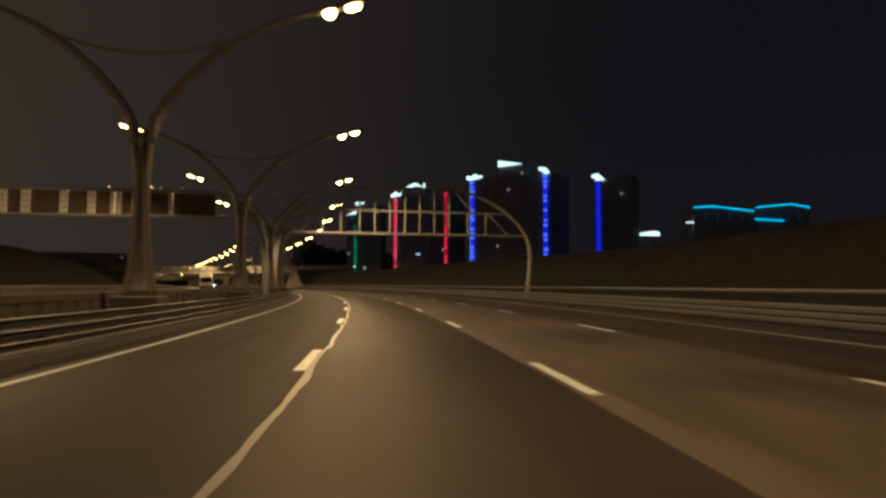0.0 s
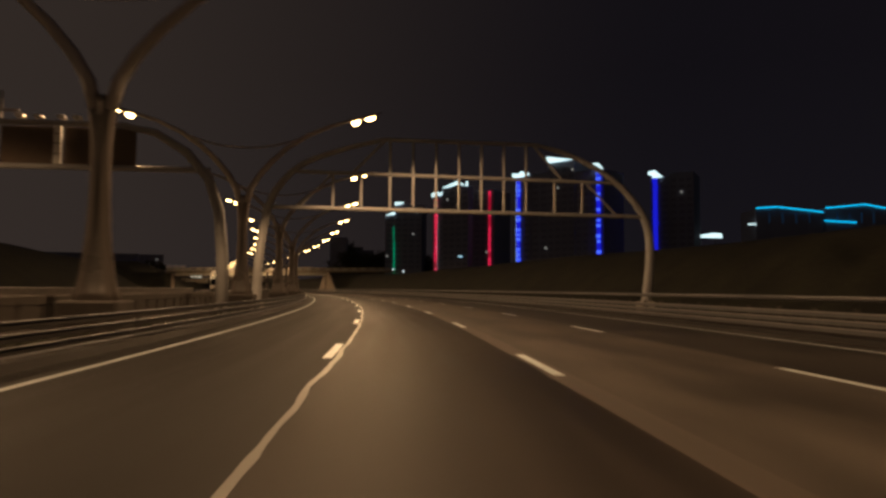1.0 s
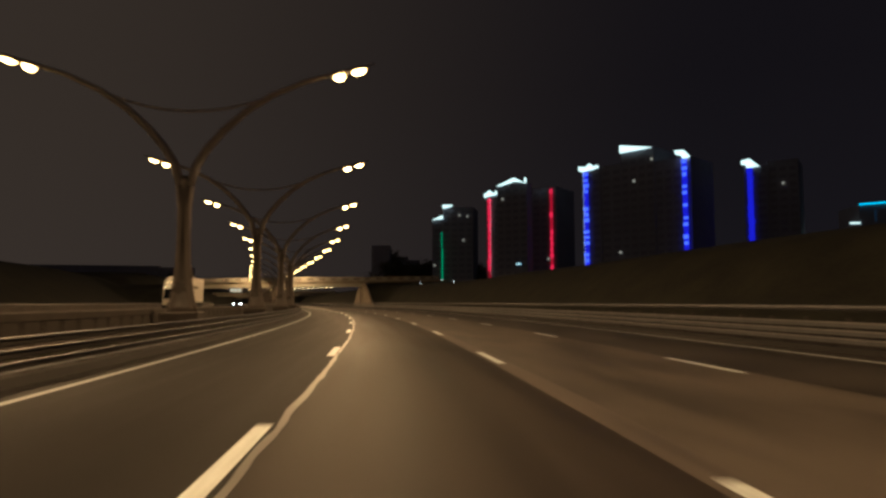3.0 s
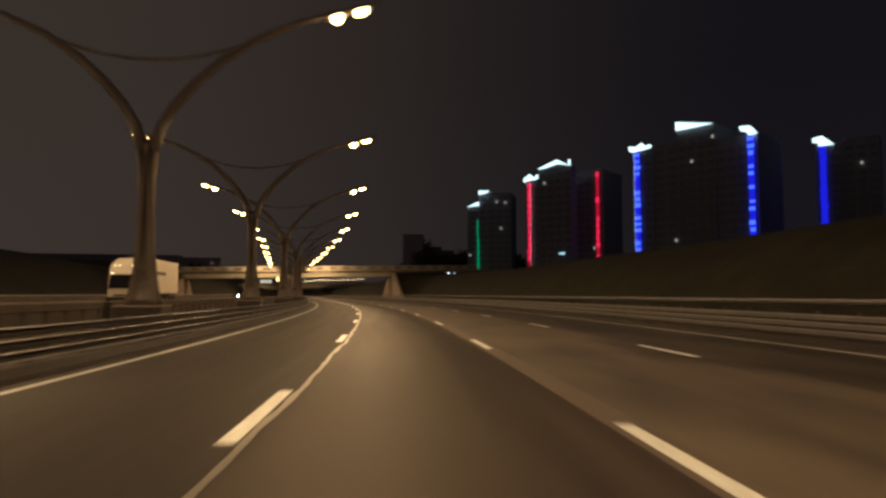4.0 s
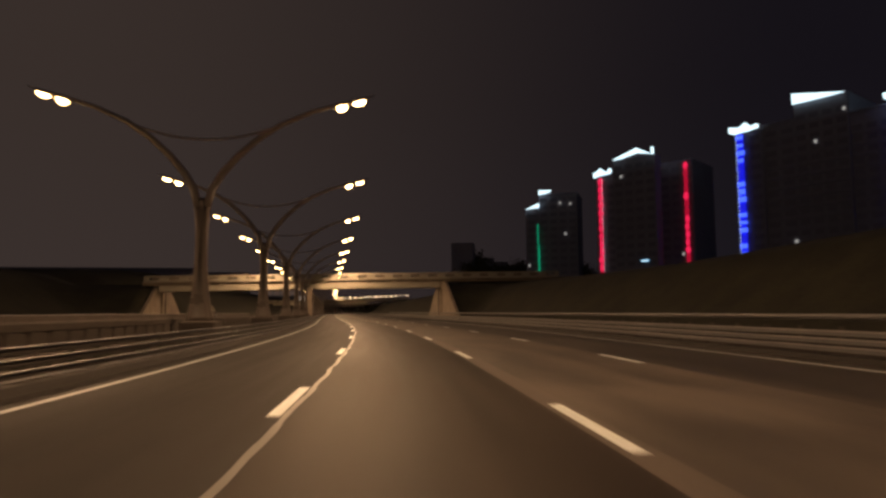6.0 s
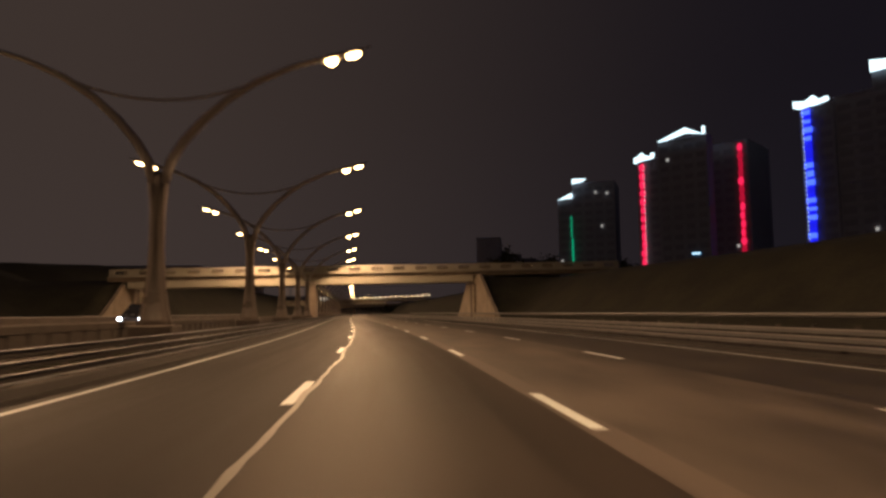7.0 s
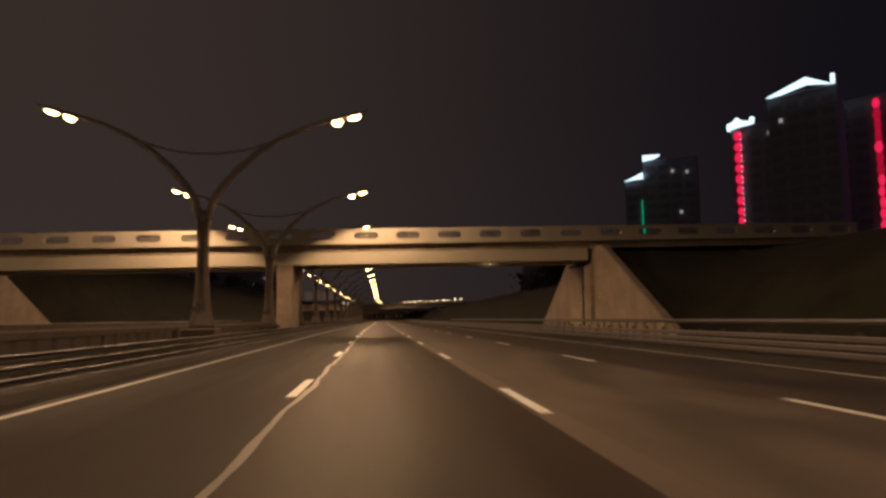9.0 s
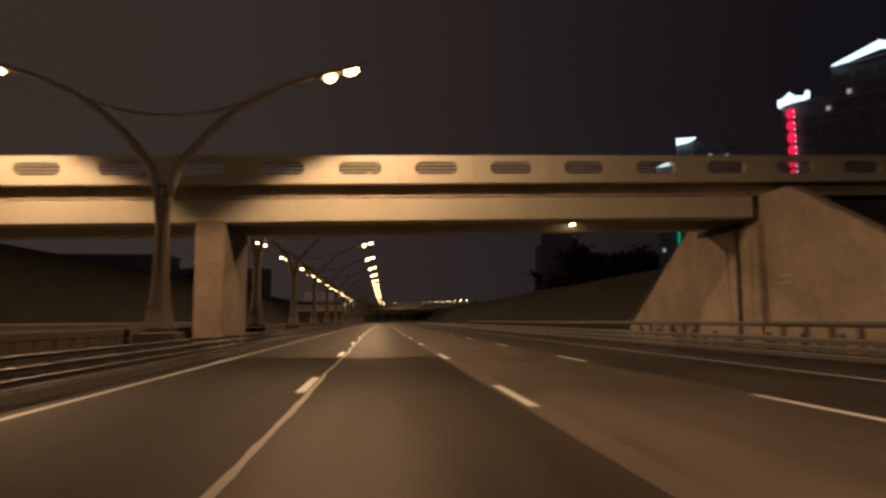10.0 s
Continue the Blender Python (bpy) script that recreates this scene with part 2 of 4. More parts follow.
def sweep(bm, s0, s1, profile, step=2.0, closed=False, uv=False):
    """A profile of (lat, z) swept along the road."""
    count = max(1, round((s1 - s0) / step))
    layer = bm.loops.layers.uv.verify() if uv else None
    rows, ss = [], [s0 + (s1 - s0) * k / count for k in range(count + 1)]
    for s in ss:
        rows.append([bm.verts.new(W(s, lat, z)) for lat, z in profile])
    n = len(profile)
    for k in range(count):
        for j in range(n if closed else n - 1):
            i = (j + 1) % n
            f = bm.faces.new((rows[k][j], rows[k][i], rows[k + 1][i], rows[k + 1][j]))
            if uv:
                for loop, (q, e) in zip(f.loops, ((k, j), (k, i), (k + 1, i), (k + 1, j))):
                    loop[layer].uv = (ss[q], profile[e][0])
    if closed:
        bm.faces.new(rows[0])
        bm.faces.new(rows[-1][::-1])
    return bm


def setting(name, bm, mat, label, category, smooth=False):
    return tagged(mesh_object(name, bm, mat, smooth), label, category, kind="structure")


# ---- ground ----
S_END = 860.0


def ridge(s, lat):
    """Height of the ground: road level between the barriers, banks on both sides, and the approach banks of the overpass."""
    wob = 0.35 * noise.noise(Vector((s * 0.03, lat * 0.05, 1.3))) + 0.5 * noise.noise(Vector((s * 0.012, lat * 0.02, 7.0)))
    if lat > 0:
        k = min(1, max(0, (lat - 17.5) / 10.0))
        top = float(np.interp(s, (0, 40, 90, 160, 215, 250, 275), (5.2, 5.1, 5.4, 5.65, 5.65, 6.1, 6.2)))
        h = (top + wob) * k * k * (3 - 2 * k) - 0.12
        ramp_h = 6.2 - max(0, abs(s - 251.7) - 4.5) / 1.95
        return max(h, ramp_h) if lat > 16.9 else -0.12
    near = float(np.interp(s, (262, 285), (35, 29.5)))
    k = min(1, max(0, (-lat - near) / (22.0 if s < 262 else 15.0)))
    h = (float(np.interp(s, (-70, 200, 262, 300), (9.4, 9.4, 9.6, 11.5))) + wob) * k * k * (3 - 2 * k) - 0.12
    ramp_h = 6.0 - max(0, abs(s - 254.5) - 4.5) / 1.95
    return max(h, ramp_h) if lat < -32.6 else -0.12


bm = bmesh.new()
cols = [-160, -120, -90, -70, -60, -52, -46, -41, -37, -34.5, -32.7, -32.5, -26.0, -8.0, 0.0, 12.0, 16.8, 17.0, 19, 21, 23, 25, 27.5, 31, 38, 50, 70, 100, 160, 240]
ss = [-70 + 3.0 * k for k in range(311)]
rows = [[bm.verts.new(W(s, lat, ridge(s, lat))) for lat in cols] for s in ss]
for a, b in zip(rows, rows[1:]):
    for j in range(len(cols) - 1):
        bm.faces.new((a[j], a[j + 1], b[j + 1], b[j]))
# skirt to the horizon
c0 = W(250, 0, 0)
far = [bm.verts.new((c0.x + x, c0.y + y, -0.4)) for x, y in ((-4500, -4500), (4500, -4500), (4500, 4500), (-4500, 4500))]
bm.faces.new(far)
setting("ground", bm, GRASS, "dark grassy ground with banks beside the motorway", "ground", smooth=True)

# ---- roads ----
LEFT_EDGE, LANE_LEFT, LANE_RIGHT, LANE_THIRD, RIGHT_EDGE = -4.80, -1.33, 2.22, 6.00, 9.62
Z = 0.0
road = empty("road", Matrix(), "four-lane motorway carriageway of patched dark asphalt", "road", kind="structure")
for name, a, b, mat in (("gutter", -6.4, -5.35, GUTTER), ("shoulder_lane", -5.35, -1.16, ASPHALT_OLD), ("driving_lane", -1.16, 2.05, ASPHALT_LANE),
                        ("seam_strip", 2.05, 2.42, SEAM), ("middle_lane", 2.42, 6.15, ASPHALT_BROWN),
                        ("outer_lane", 6.15, 11.6, ASPHALT_OUTER)):
    bm = bmesh.new()
    cols_n = 6
    sweep(bm, -70, S_END, [(a + (b - a) * k / cols_n, Z) for k in range(cols_n + 1)], 2.0, uv=True)
    part(name, bm, mat, road)
bm = sweep(bmesh.new(), -70, S_END, [(11.6, 0.0), (14.0, -0.05), (17.2, -0.10)], 3.0, uv=True)
setting("verge_right", bm, SOIL, "dark gravel verge beyond the outer barrier", "verge")
bm = sweep(bmesh.new(), -70, S_END, [(-9.2, 0.0), (-6.4, 0.0)], 3.0, uv=True)
setting("median", bm, SOIL, "dark gravel median strip between the carriageways", "median")
bm = sweep(bmesh.new(), -70, S_END, [(-26.0, 0.0), (-20, 0.0), (-14, 0.0), (-9.2, 0.0)], 2.0, uv=True)
setting("road_opposite", bm, ASPHALT_OUTER, "opposite carriageway of worn dark asphalt", "road")
bm = sweep(bmesh.new(), -70, S_END, [(-32.0, -0.05), (-26.0, 0.0)], 3.0, uv=True)
setting("verge_left", bm, SOIL, "dark gravel verge beyond the opposite carriageway", "verge")


def stripe(name, s0, s1, lat, width, label, parent=None, z=0.004, paint=PAINT):
    bm = sweep(bmesh.new(), s0, s1, [(lat - width / 2, z), (lat + width / 2, z)], 1.5, uv=True)
    ob = mesh_object(name, bm, paint)
    if parent:
        ob.parent = parent
    else:
        tagged(ob, label, "road marking", kind="structure")
    return ob


marks = empty("road_markings", Matrix(), "worn white painted lane and edge lines", "road marking", kind="structure")
for lat, wide, paint in ((LEFT_EDGE, 0.15, PAINT_WORN), (RIGHT_EDGE, 0.13, PAINT), (-10.0, 0.15, PAINT_WORN), (-24.6, 0.15, PAINT_WORN)):
    stripe("edge_line", -70, S_END, lat, wide, "", marks, paint=paint)
PITCH, DASH = 12.0, 3.1
for lat, phase in ((LANE_LEFT, -6.85), (LANE_RIGHT, 2.66), (LANE_THIRD, 0.40), (-13.7, 1.0), (-17.3, 4.0), (-20.9, 7.0)):
    k0 = math.ceil((-60 - phase) / PITCH)
    for k in range(k0, int((S_END - 20 - phase) / PITCH)):
        s = phase + PITCH * k
        stripe("dash", s, s + DASH, lat, 0.17, "", marks)

# the wavy line of sealant beside the lane's left dashes
bm = bmesh.new()
layer = bm.loops.layers.uv.verify()
prev = None
s = -60.0
while s < 420:
    mid = -1.17 + 0.07 * noise.noise(Vector((s * 0.22, 3.1, 0))) + 0.06 * noise.noise(Vector((s * 0.6, 9.1, 0)))
    w = 0.044 + 0.022 * noise.noise(Vector((s * 0.55, 5.7, 2))) + 0.02 * noise.noise(Vector((s * 2.3, 1.7, 2)))
    w = max(0.03, w)
    row = (bm.verts.new(W(s, mid - w, 0.006)), bm.verts.new(W(s, mid + w, 0.006)), s, mid, w)
    if prev:
        f = bm.faces.new((prev[0], prev[1], row[1], row[0]))
        for loop, uv in zip(f.loops, ((prev[2], prev[3] - prev[4]), (prev[2], prev[3] + prev[4]), (s, mid + w), (s, mid - w))):
            loop[layer].uv = uv
    prev = row
    s += 0.4
setting("sealant_line", bm, SEALANT, "wavy glossy sealed joint along the lane", "road joint")

# ---- guard rails ----
RIBS = (0.705, 0.515, 0.325)
STRIP = [(-0.004, 0.018), (0.006, 0.0), (0.010, -0.05), (0.006, -0.105), (-0.006, -0.122)]


def rib(z):
    """One narrow rolled edge of the beam, as a closed profile."""
    return [(-0.012, z + 0.018), (0.024, z + 0.016), (0.033, z + 0.006), (0.031, z - 0.010), (0.012, z - 0.020), (-0.012, z - 0.018)]


def guard_rail(name, s0, s1, lat, face, label, group, panel=4.0, rail=None, steel=STEEL, edge=LIT_RIB, low=()):
    """Corrugated steel beams on posts; face +1 or -1: the side to which the ribs stand."""
    thing = empty(name, Matrix(), label, "guard rail", group)
    s = s0
    while s < s1 - 0.1:
        e = min(s + panel, s1)
        bm = bmesh.new()
        for prof in ([rail] if rail else [[(x, z + top) for x, z in STRIP] for top in RIBS]):
            sweep(bm, s, e, [(lat + face * x, z) for x, z in prof], panel / 2)
        beam = part("beam", bm, steel, thing, smooth=False)
        if rail is None:
            bm = bmesh.new()
            for z in RIBS + low:
                sweep(bm, s, e, [(lat + face * x, q) for x, q in rib(z)], panel / 2, closed=True)
            part("rib", bm, edge, beam, "rolled edges of the beam, painted as lit")
        s = e
    bm = bmesh.new()
    box(bm, -0.06, 0.06, -0.045, 0.045, -0.1, 0.68)
    bmesh.ops.bevel(bm, geom=bm.edges[:], offset=0.012, segments=1, affect="EDGES")
    me = bpy.data.meshes.new("post")
    bm.to_mesh(me)
    bm.free()
    me.materials.append(DARK_STEEL)
    s = s0 + 1.0
    while s < s1:
        ob = new("post", me)
        ob.parent = thing
        ob.matrix_basis = at_road(s, lat - face * 0.16)
        s += 2.0 if s < 300 else 4.0
    return thing


guard_rail("guard_rail", -40, 330, -5.75, 1, "three-ribbed guard rail in darker steel beside the median", "guard rails", steel=SHADED_RAIL, edge=DIM_RIB, low=(0.195,))
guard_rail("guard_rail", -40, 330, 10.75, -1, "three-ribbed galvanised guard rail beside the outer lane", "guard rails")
for lat, face in ((-5.75, 1), (10.75, -1)):
    bm = bmesh.new()
    for top in RIBS:
        sweep(bm, 330, S_END, [(lat + face * x, z + top) for x, z in STRIP], 6.0)
    tagged(mesh_object("distant_guard_rail", bm, STEEL), "long galvanised guard rail running on into the distance", "guard rail", kind="stuff")
for lat, out in ((-5.56, -1), (10.56, 1)):
    bm = sweep(bmesh.new(), -60, 420, [(lat, -0.02), (lat + out * 0.13, 0.11), (lat + out * 0.17, 0.125), (lat + out * 0.42, 0.12), (lat + out * 0.44, -0.02)], 3.0, uv=True)
    setting("kerb", bm, KERB, "low dirty kerb under the guard rail", "kerb")
TOP_RAIL = [(0.0, 1.08), (0.10, 1.07), (0.12, 1.0), (0.08, 0.92), (0.0, 0.90)]
guard_rail("outer_rail", -40, 330, 14.2, -1, "single grey rail on posts along the foot of the bank", "guard rails", rail=TOP_RAIL)
# concrete balustrade on the far side of the median
mid_wall = empty("median_barrier", Matrix(), "grimy concrete balustrade with stubby posts on the far side of the median", "barrier", kind="structure")
bm = bmesh.new()
box(bm, -0.10, 0.10, -0.39, 0.39, 0.28, 0.84)
bmesh.ops.bevel(bm, geom=bm.edges[:], offset=0.025, segments=1, affect="EDGES")
post_mesh = bpy.data.meshes.new("post")
bm.to_mesh(post_mesh)
bm.free()
post_mesh.materials.append(PEDESTAL)
rng = random.Random(11)
s = -40.0
while s < 330:
    bm = sweep(bmesh.new(), s + 0.012, s + 3.988, [(-8.36, 0.83), (-8.36, 1.00), (-8.32, 1.04), (-8.08, 1.04), (-8.05, 1.00), (-8.05, 0.83)], 2.0, closed=True)
    part("top_rail", bm, PEDESTAL, mid_wall)
    bm = sweep(bmesh.new(), s + 0.012, s + 3.988, [(-8.42, 0.0), (-8.40, 0.24), (-8.34, 0.30), (-8.04, 0.30), (-7.98, 0.24), (-7.96, 0.0)], 2.0, closed=True)
    sweep(bm, s + 0.012, s + 3.988, [(-8.22, 0.29), (-8.22, 0.84), (-8.10, 0.84), (-8.10, 0.29)], 2.0, closed=True)
    part("plinth", bm, PEDESTAL, mid_wall)
    for k in range(4):
        if s < 290:
            ob = new("post", post_mesh)
            ob.parent = mid_wall
            ob.matrix_basis = at_road(s + 0.5 + k + rng.uniform(-0.05, 0.05), -8.165)
    s += 4.0
# rough clods and weeds along the foot of the balustrade
verts, faces = [], []
for k in range(2600):
    q = rng.uniform(-20, 280)
    c = W(q, rng.uniform(-7.9, -6.5), rng.uniform(-0.02, 0.05))
    r = rng.uniform(0.05, 0.16) * (1.7 if noise.noise(Vector((q * 0.35, 4.2, 0))) > 0.15 else 1.0)
    n = len(verts)
    for j in range(5):
        a = j * 1.2566 + rng.uniform(-0.3, 0.3)
        verts.append(c + Vector((math.cos(a) * r * rng.uniform(0.6, 1.2), math.sin(a) * r * rng.uniform(0.6, 1.2), 0)))
    verts.append(c + Vector((rng.uniform(-0.3, 0.3) * r, rng.uniform(-0.3, 0.3) * r, r * rng.uniform(0.8, 2.4))))
    faces += [(n + j, n + (j + 1) % 5, n + 5) for j in range(5)]
me = bpy.data.meshes.new("weeds")
me.from_pydata([tuple(v) for v in verts], [], faces)
me.materials.append(GRASS)
tagged(new("weeds", me), "dark clods and weeds along the gravel median", "weeds", kind="stuff")

# concrete barrier beyond the opposite carriageway
wall = empty("outer_barrier", Matrix(), "long grey-brown concrete barrier beyond the opposite carriageway", "barrier", kind="structure")
s = -40.0
while s < 330:
    bm = sweep(bmesh.new(), s + 0.01, s + 5.99, [(-26.65, 0.0), (-26.60, 0.25), (-26.44, 0.45), (-26.38, 1.06), (-26.35, 1.10), (-26.15, 1.10),
                                                 (-26.12, 1.06), (-26.06, 0.45), (-25.90, 0.25), (-25.85, 0.0)], 3.0, closed=True)
    part("barrier_block", bm, BARRIER_CONCRETE, wall)
    bm = sweep(bmesh.new(), s, s + 6.0, [(-26.32, 1.12), (-26.32, 1.17), (-26.18, 1.17), (-26.18, 1.12)], 3.0, closed=True)
    part("cap_strip", bm, GANTRY_PAINT, wall, "thin pale strip along the top")
    s += 6.0

# ---- street lamps ----
POLE_START, POLE_STEP, POLE_LAT = 15.9, 17.54, -7.05
LIT_POLES = list(range(-2, 27)) + [28, 30, 32, 34, 36, 38]


def street_lamp():
    lamp = empty("street_lamp", Matrix(), "tall Y-shaped grey street lamp with two lit arms in the median", "street lamp", "median street lamps")
    bm = bmesh.new()
    zs = [0.88, 1.1, 1.45, 1.9, 2.6, 3.6, 4.6, 5.2, 5.75]
    wide = [0.47, 0.40, 0.33, 0.275, 0.205, 0.165, 0.155, 0.17, 0.16]
    rings = []
    for z, w in zip(zs, wide):
        d = w * 0.62 + 0.05
        ring = []
        for j in range(20):
            c, q = math.cos(2 * math.pi * j / 20), math.sin(2 * math.pi * j / 20)
            ring.append(bm.verts.new((math.copysign(abs(c) ** 0.7, c) * w, math.copysign(abs(q) ** 0.7, q) * d, z)))
        rings.append(ring)
    for a, b in zip(rings, rings[1:]):
        for k in range(20):
            bm.faces.new((a[k], a[(k + 1) % 20], b[(k + 1) % 20], b[k]))
    bm.faces.new(rings[0][::-1])
    bm.faces.new(rings[-1])
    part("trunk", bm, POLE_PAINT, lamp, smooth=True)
    part("pedestal", bevelled_box((1.36, 1.10, 0.97), (0, 0, -0.05), 0.05), PEDESTAL, lamp, "square grimy concrete pedestal")
    for side in (1, -1):
        bm = bmesh.new()
        pts = [(0.47, 0.88), (0.40, 1.1), (0.315, 1.45), (0.245, 1.9), (0.17, 2.6), (0.125, 3.6), (0.115, 4.6), (0.18, 5.45), (0.20, 5.55)]
        tube(bm, [(side * x, 0, z) for x, z in pts], [0.10, 0.10, 0.10, 0.105, 0.11, 0.115, 0.13, 0.15, 0.15], 12)
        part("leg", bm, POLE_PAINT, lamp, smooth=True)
        bm = bmesh.new()
        pts = [(0.17, 5.40), (0.35, 6.12), (0.72, 6.75), (1.30, 7.45), (2.05, 8.15), (3.0, 8.8), (4.2, 9.35), (5.4, 9.72), (6.2, 9.95), (6.75, 10.12)]
        tube(bm, [(side * x, 0, z) for x, z in pts], [0.155, 0.165, 0.155, 0.145, 0.13, 0.115, 0.095, 0.075, 0.05, 0.02], 12)
        arm = part("arm", bm, ARM_PAINT, lamp, "pale tubular arm curving up and out", smooth=True)
        for x, z, long, tall in ((5.42, 9.60, 0.22, 0.19), (6.14, 9.81, 0.27, 0.12)):
            m = Matrix.Translation((side * x, 0, z)) @ Matrix.Rotation(-side * radians(14), 4, "Y")
            bm = bmesh.new()
            bmesh.ops.create_uvsphere(bm, u_segments=14, v_segments=8, radius=1.0)
            for v in bm.verts:
                v.co = m @ Vector((v.co.x * 0.39, v.co.y * 0.21, max(v.co.z, 0.0) * 0.09))
            part("housing", bm, ARM_PAINT, arm, smooth=True)
            bm = bmesh.new()
            bmesh.ops.create_uvsphere(bm, u_segments=14, v_segments=8, radius=1.0)
            for v in bm.verts:
                v.co = m @ Vector((v.co.x * long, v.co.y * 0.16, min(v.co.z, 0.0) * tall - 0.005))
            part("lit_lens", bm, LAMP_GLOW, arm, "glowing warm lamp lens", smooth=True)
    bm = bmesh.new()
    tube(bm, [(x, 0, 8.12 + 0.62 * (x / 2.9) ** 2) for x in (-2.9, -2.2, -1.4, -0.7, 0, 0.7, 1.4, 2.2, 2.9)], [0.05] * 9, 8)
    part("tie_bar", bm, ARM_PAINT, lamp, smooth=True)
    return lamp


first_lamp = street_lamp()
first_lamp.matrix_basis = at_road(POLE_START - POLE_STEP * 2, POLE_LAT)
for k in LIT_POLES[1:]:
    copy_thing(first_lamp, at_road(POLE_START + POLE_STEP * k, POLE_LAT))
for k in LIT_POLES:
    for side, spread in ((1, 5.75), (-1, 5.75)):
        s = POLE_START + POLE_STEP * k
        data = bpy.data.lights.new("street_lamp_light", "SPOT")
        data.energy, data.color, data.spot_size, data.spot_blend, data.shadow_soft_size = LAMP_POWER, LAMP_COLOR, radians(156), 0.22, 0.22
        ob = new("street_lamp_light", data)
        ob.matrix_basis = at_road(s, POLE_LAT + side * spread, 9.45) @ Matrix.Rotation(-side * radians(LAMP_TILT), 4, "Y")

# ---- arched gantry over the carriageway ----


def gantry(s, low, high, x_left, x_right, top_left, top_right, label):
    g = empty("gantry", at_road(s, 0), label, "gantry")
    arch_l = [(x_left - 0.45, 0.0), (x_left - 0.30, 3.0), (x_left, 5.2), (x_left + 0.55, 6.9), (x_left + 2.0, 8.45), (x_left + 4.4, 9.45), (top_left, high)]
    arch_r = [(x_right + 0.0, 0.0), (x_right + 0.35, 3.0), (x_right + 0.25, 5.0), (x_right - 0.55, 6.6), (x_right - 2.2, 8.2), (x_right - 4.8, 9.55), (top_right, high)]
    for pts in (arch_l, arch_r):
        dense = []
        for k in range(len(pts) - 1):
            p0, p1, p2, p3 = (Vector(pts[max(0, min(len(pts) - 1, j))]) for j in (k - 1, k, k + 1, k + 2))
            for q in range(5):
                t = q / 5
                dense.append(0.5 * (2 * p1 + (p2 - p0) * t + (2 * p0 - 5 * p1 + 4 * p2 - p3) * t * t + (3 * p1 - p0 - 3 * p2 + p3) * t ** 3))
        dense.append(Vector(pts[-1]))
        bm = bmesh.new()
        n = len(dense)
        tube(bm, [(p.x, 0, p.y) for p in dense], [0.30 - 0.17 * k / (n - 1) for k in range(n)], 12)
        part("arch_leg", bm, GANTRY_PAINT, g, smooth=True)
        part("footing", bevelled_box((0.9, 0.9, 0.55), (pts[0][0], 0, 0), 0.05), CONCRETE, g)
    mid = low + 2.12

    def bar(name, a, b, r):
        bm = bmesh.new()
        tube(bm, [(a[0], 0, a[1]), (b[0], 0, b[1])], [r, r], 8)
        part(name, bm, GANTRY_PAINT, g)

    def edge_x(z, pts):
        zs, xs = [p[1] for p in pts], [p[0] for p in pts]
        return float(np.interp(z, zs, xs))
    bar("bottom_chord", (edge_x(low, arch_l), low + 0.05), (edge_x(low, arch_r), low - 0.1), 0.125)
    bar("middle_chord", (edge_x(mid, arch_l), mid + 0.05), (edge_x(mid, arch_r), mid - 0.15), 0.11)
    bar("top_chord", (top_left, high), (top_right, high), 0.125)
    count = 6
    for k in range(count + 1):
        x = top_left + 0.35 + (top_right - 0.5 - top_left - 0.35) * k / count
        bar("upright", (x, low), (x, mid), 0.085)
        bar("upright", (x, mid), (x, high), 0.085)
    for x in (top_left - 1.35, top_left - 3.0, top_right + 1.3, top_right + 3.05):
        bar("upright", (x, low), (x, mid), 0.085)
    bar("diagonal", (top_left, high - 0.1), (top_left - 1.9, mid), 0.085)
    bar("diagonal", (top_right, high - 0.1), (top_right + 1.7, mid), 0.085)
    bar("diagonal", (top_left - 3.0, mid), (top_left - 5.0, low), 0.075)
    bar("diagonal", (top_right + 3.1, mid), (top_right + 5.2, low), 0.075)
    return g


gantry(57.2, 5.9, 10.12, -6.8, 16.25, 0.05, 9.2, "arched grey steel truss gantry spanning the carriageway")

# gantry with sign panels over the opposite carriageway
g2 = empty("sign_gantry", at_road(46.0, 0), "steel gantry with dark sign panels over the opposite carriageway", "gantry")
for z in (6.12, 7.92):
    bm = bmesh.new()
    tube(bm, [(-26.4, 0, z), (-7.55 if z < 7 else -10.9, 0, z)], [0.12, 0.12], 8)
    part("chord", bm, GANTRY_PAINT, g2)
for x, wide in ((-24.6, 0.26), (-23.15, 0.30), (-20.7, 0.26), (-18.9, 0.26), (-17.5, 0.14), (-17.08, 0.13), (-16.08, 0.15), (-13.62, 0.13)):
    bm = bmesh.new()
    box(bm, x - wide, x + wide, -0.12, 0.12, 6.22, 7.82)
    bmesh.ops.bevel(bm, geom=bm.edges[:], offset=0.025, segments=1, affect="EDGES")
    upright = part("upright", bm, WHITE_PANEL, g2, "pale upright cabinet between the panels")
    for z in (6.62, 7.05, 7.45):
        bm = bmesh.new()
        box(bm, x - wide * 0.9, x + wide * 0.9, -0.135, -0.122, z, z + 0.035)
        part("strap", bm, DARK_STEEL, upright)
for x0, x1 in ((-24.3, -23.5), (-22.8, -21.0), (-20.4, -19.2), (-18.6, -17.7), (-16.9, -16.28), (-15.9, -13.8), (-13.45, -10.6)):
    bm = bmesh.new()
    box(bm, x0, x1, 0.14, 0.22, 6.25, 7.80)
    bmesh.ops.bevel(bm, geom=bm.edges[:], offset=0.02, segments=1, affect="EDGES")
    part("sign_panel", bm, SIGN_BACK, g2, "dark brown back of a sign panel")
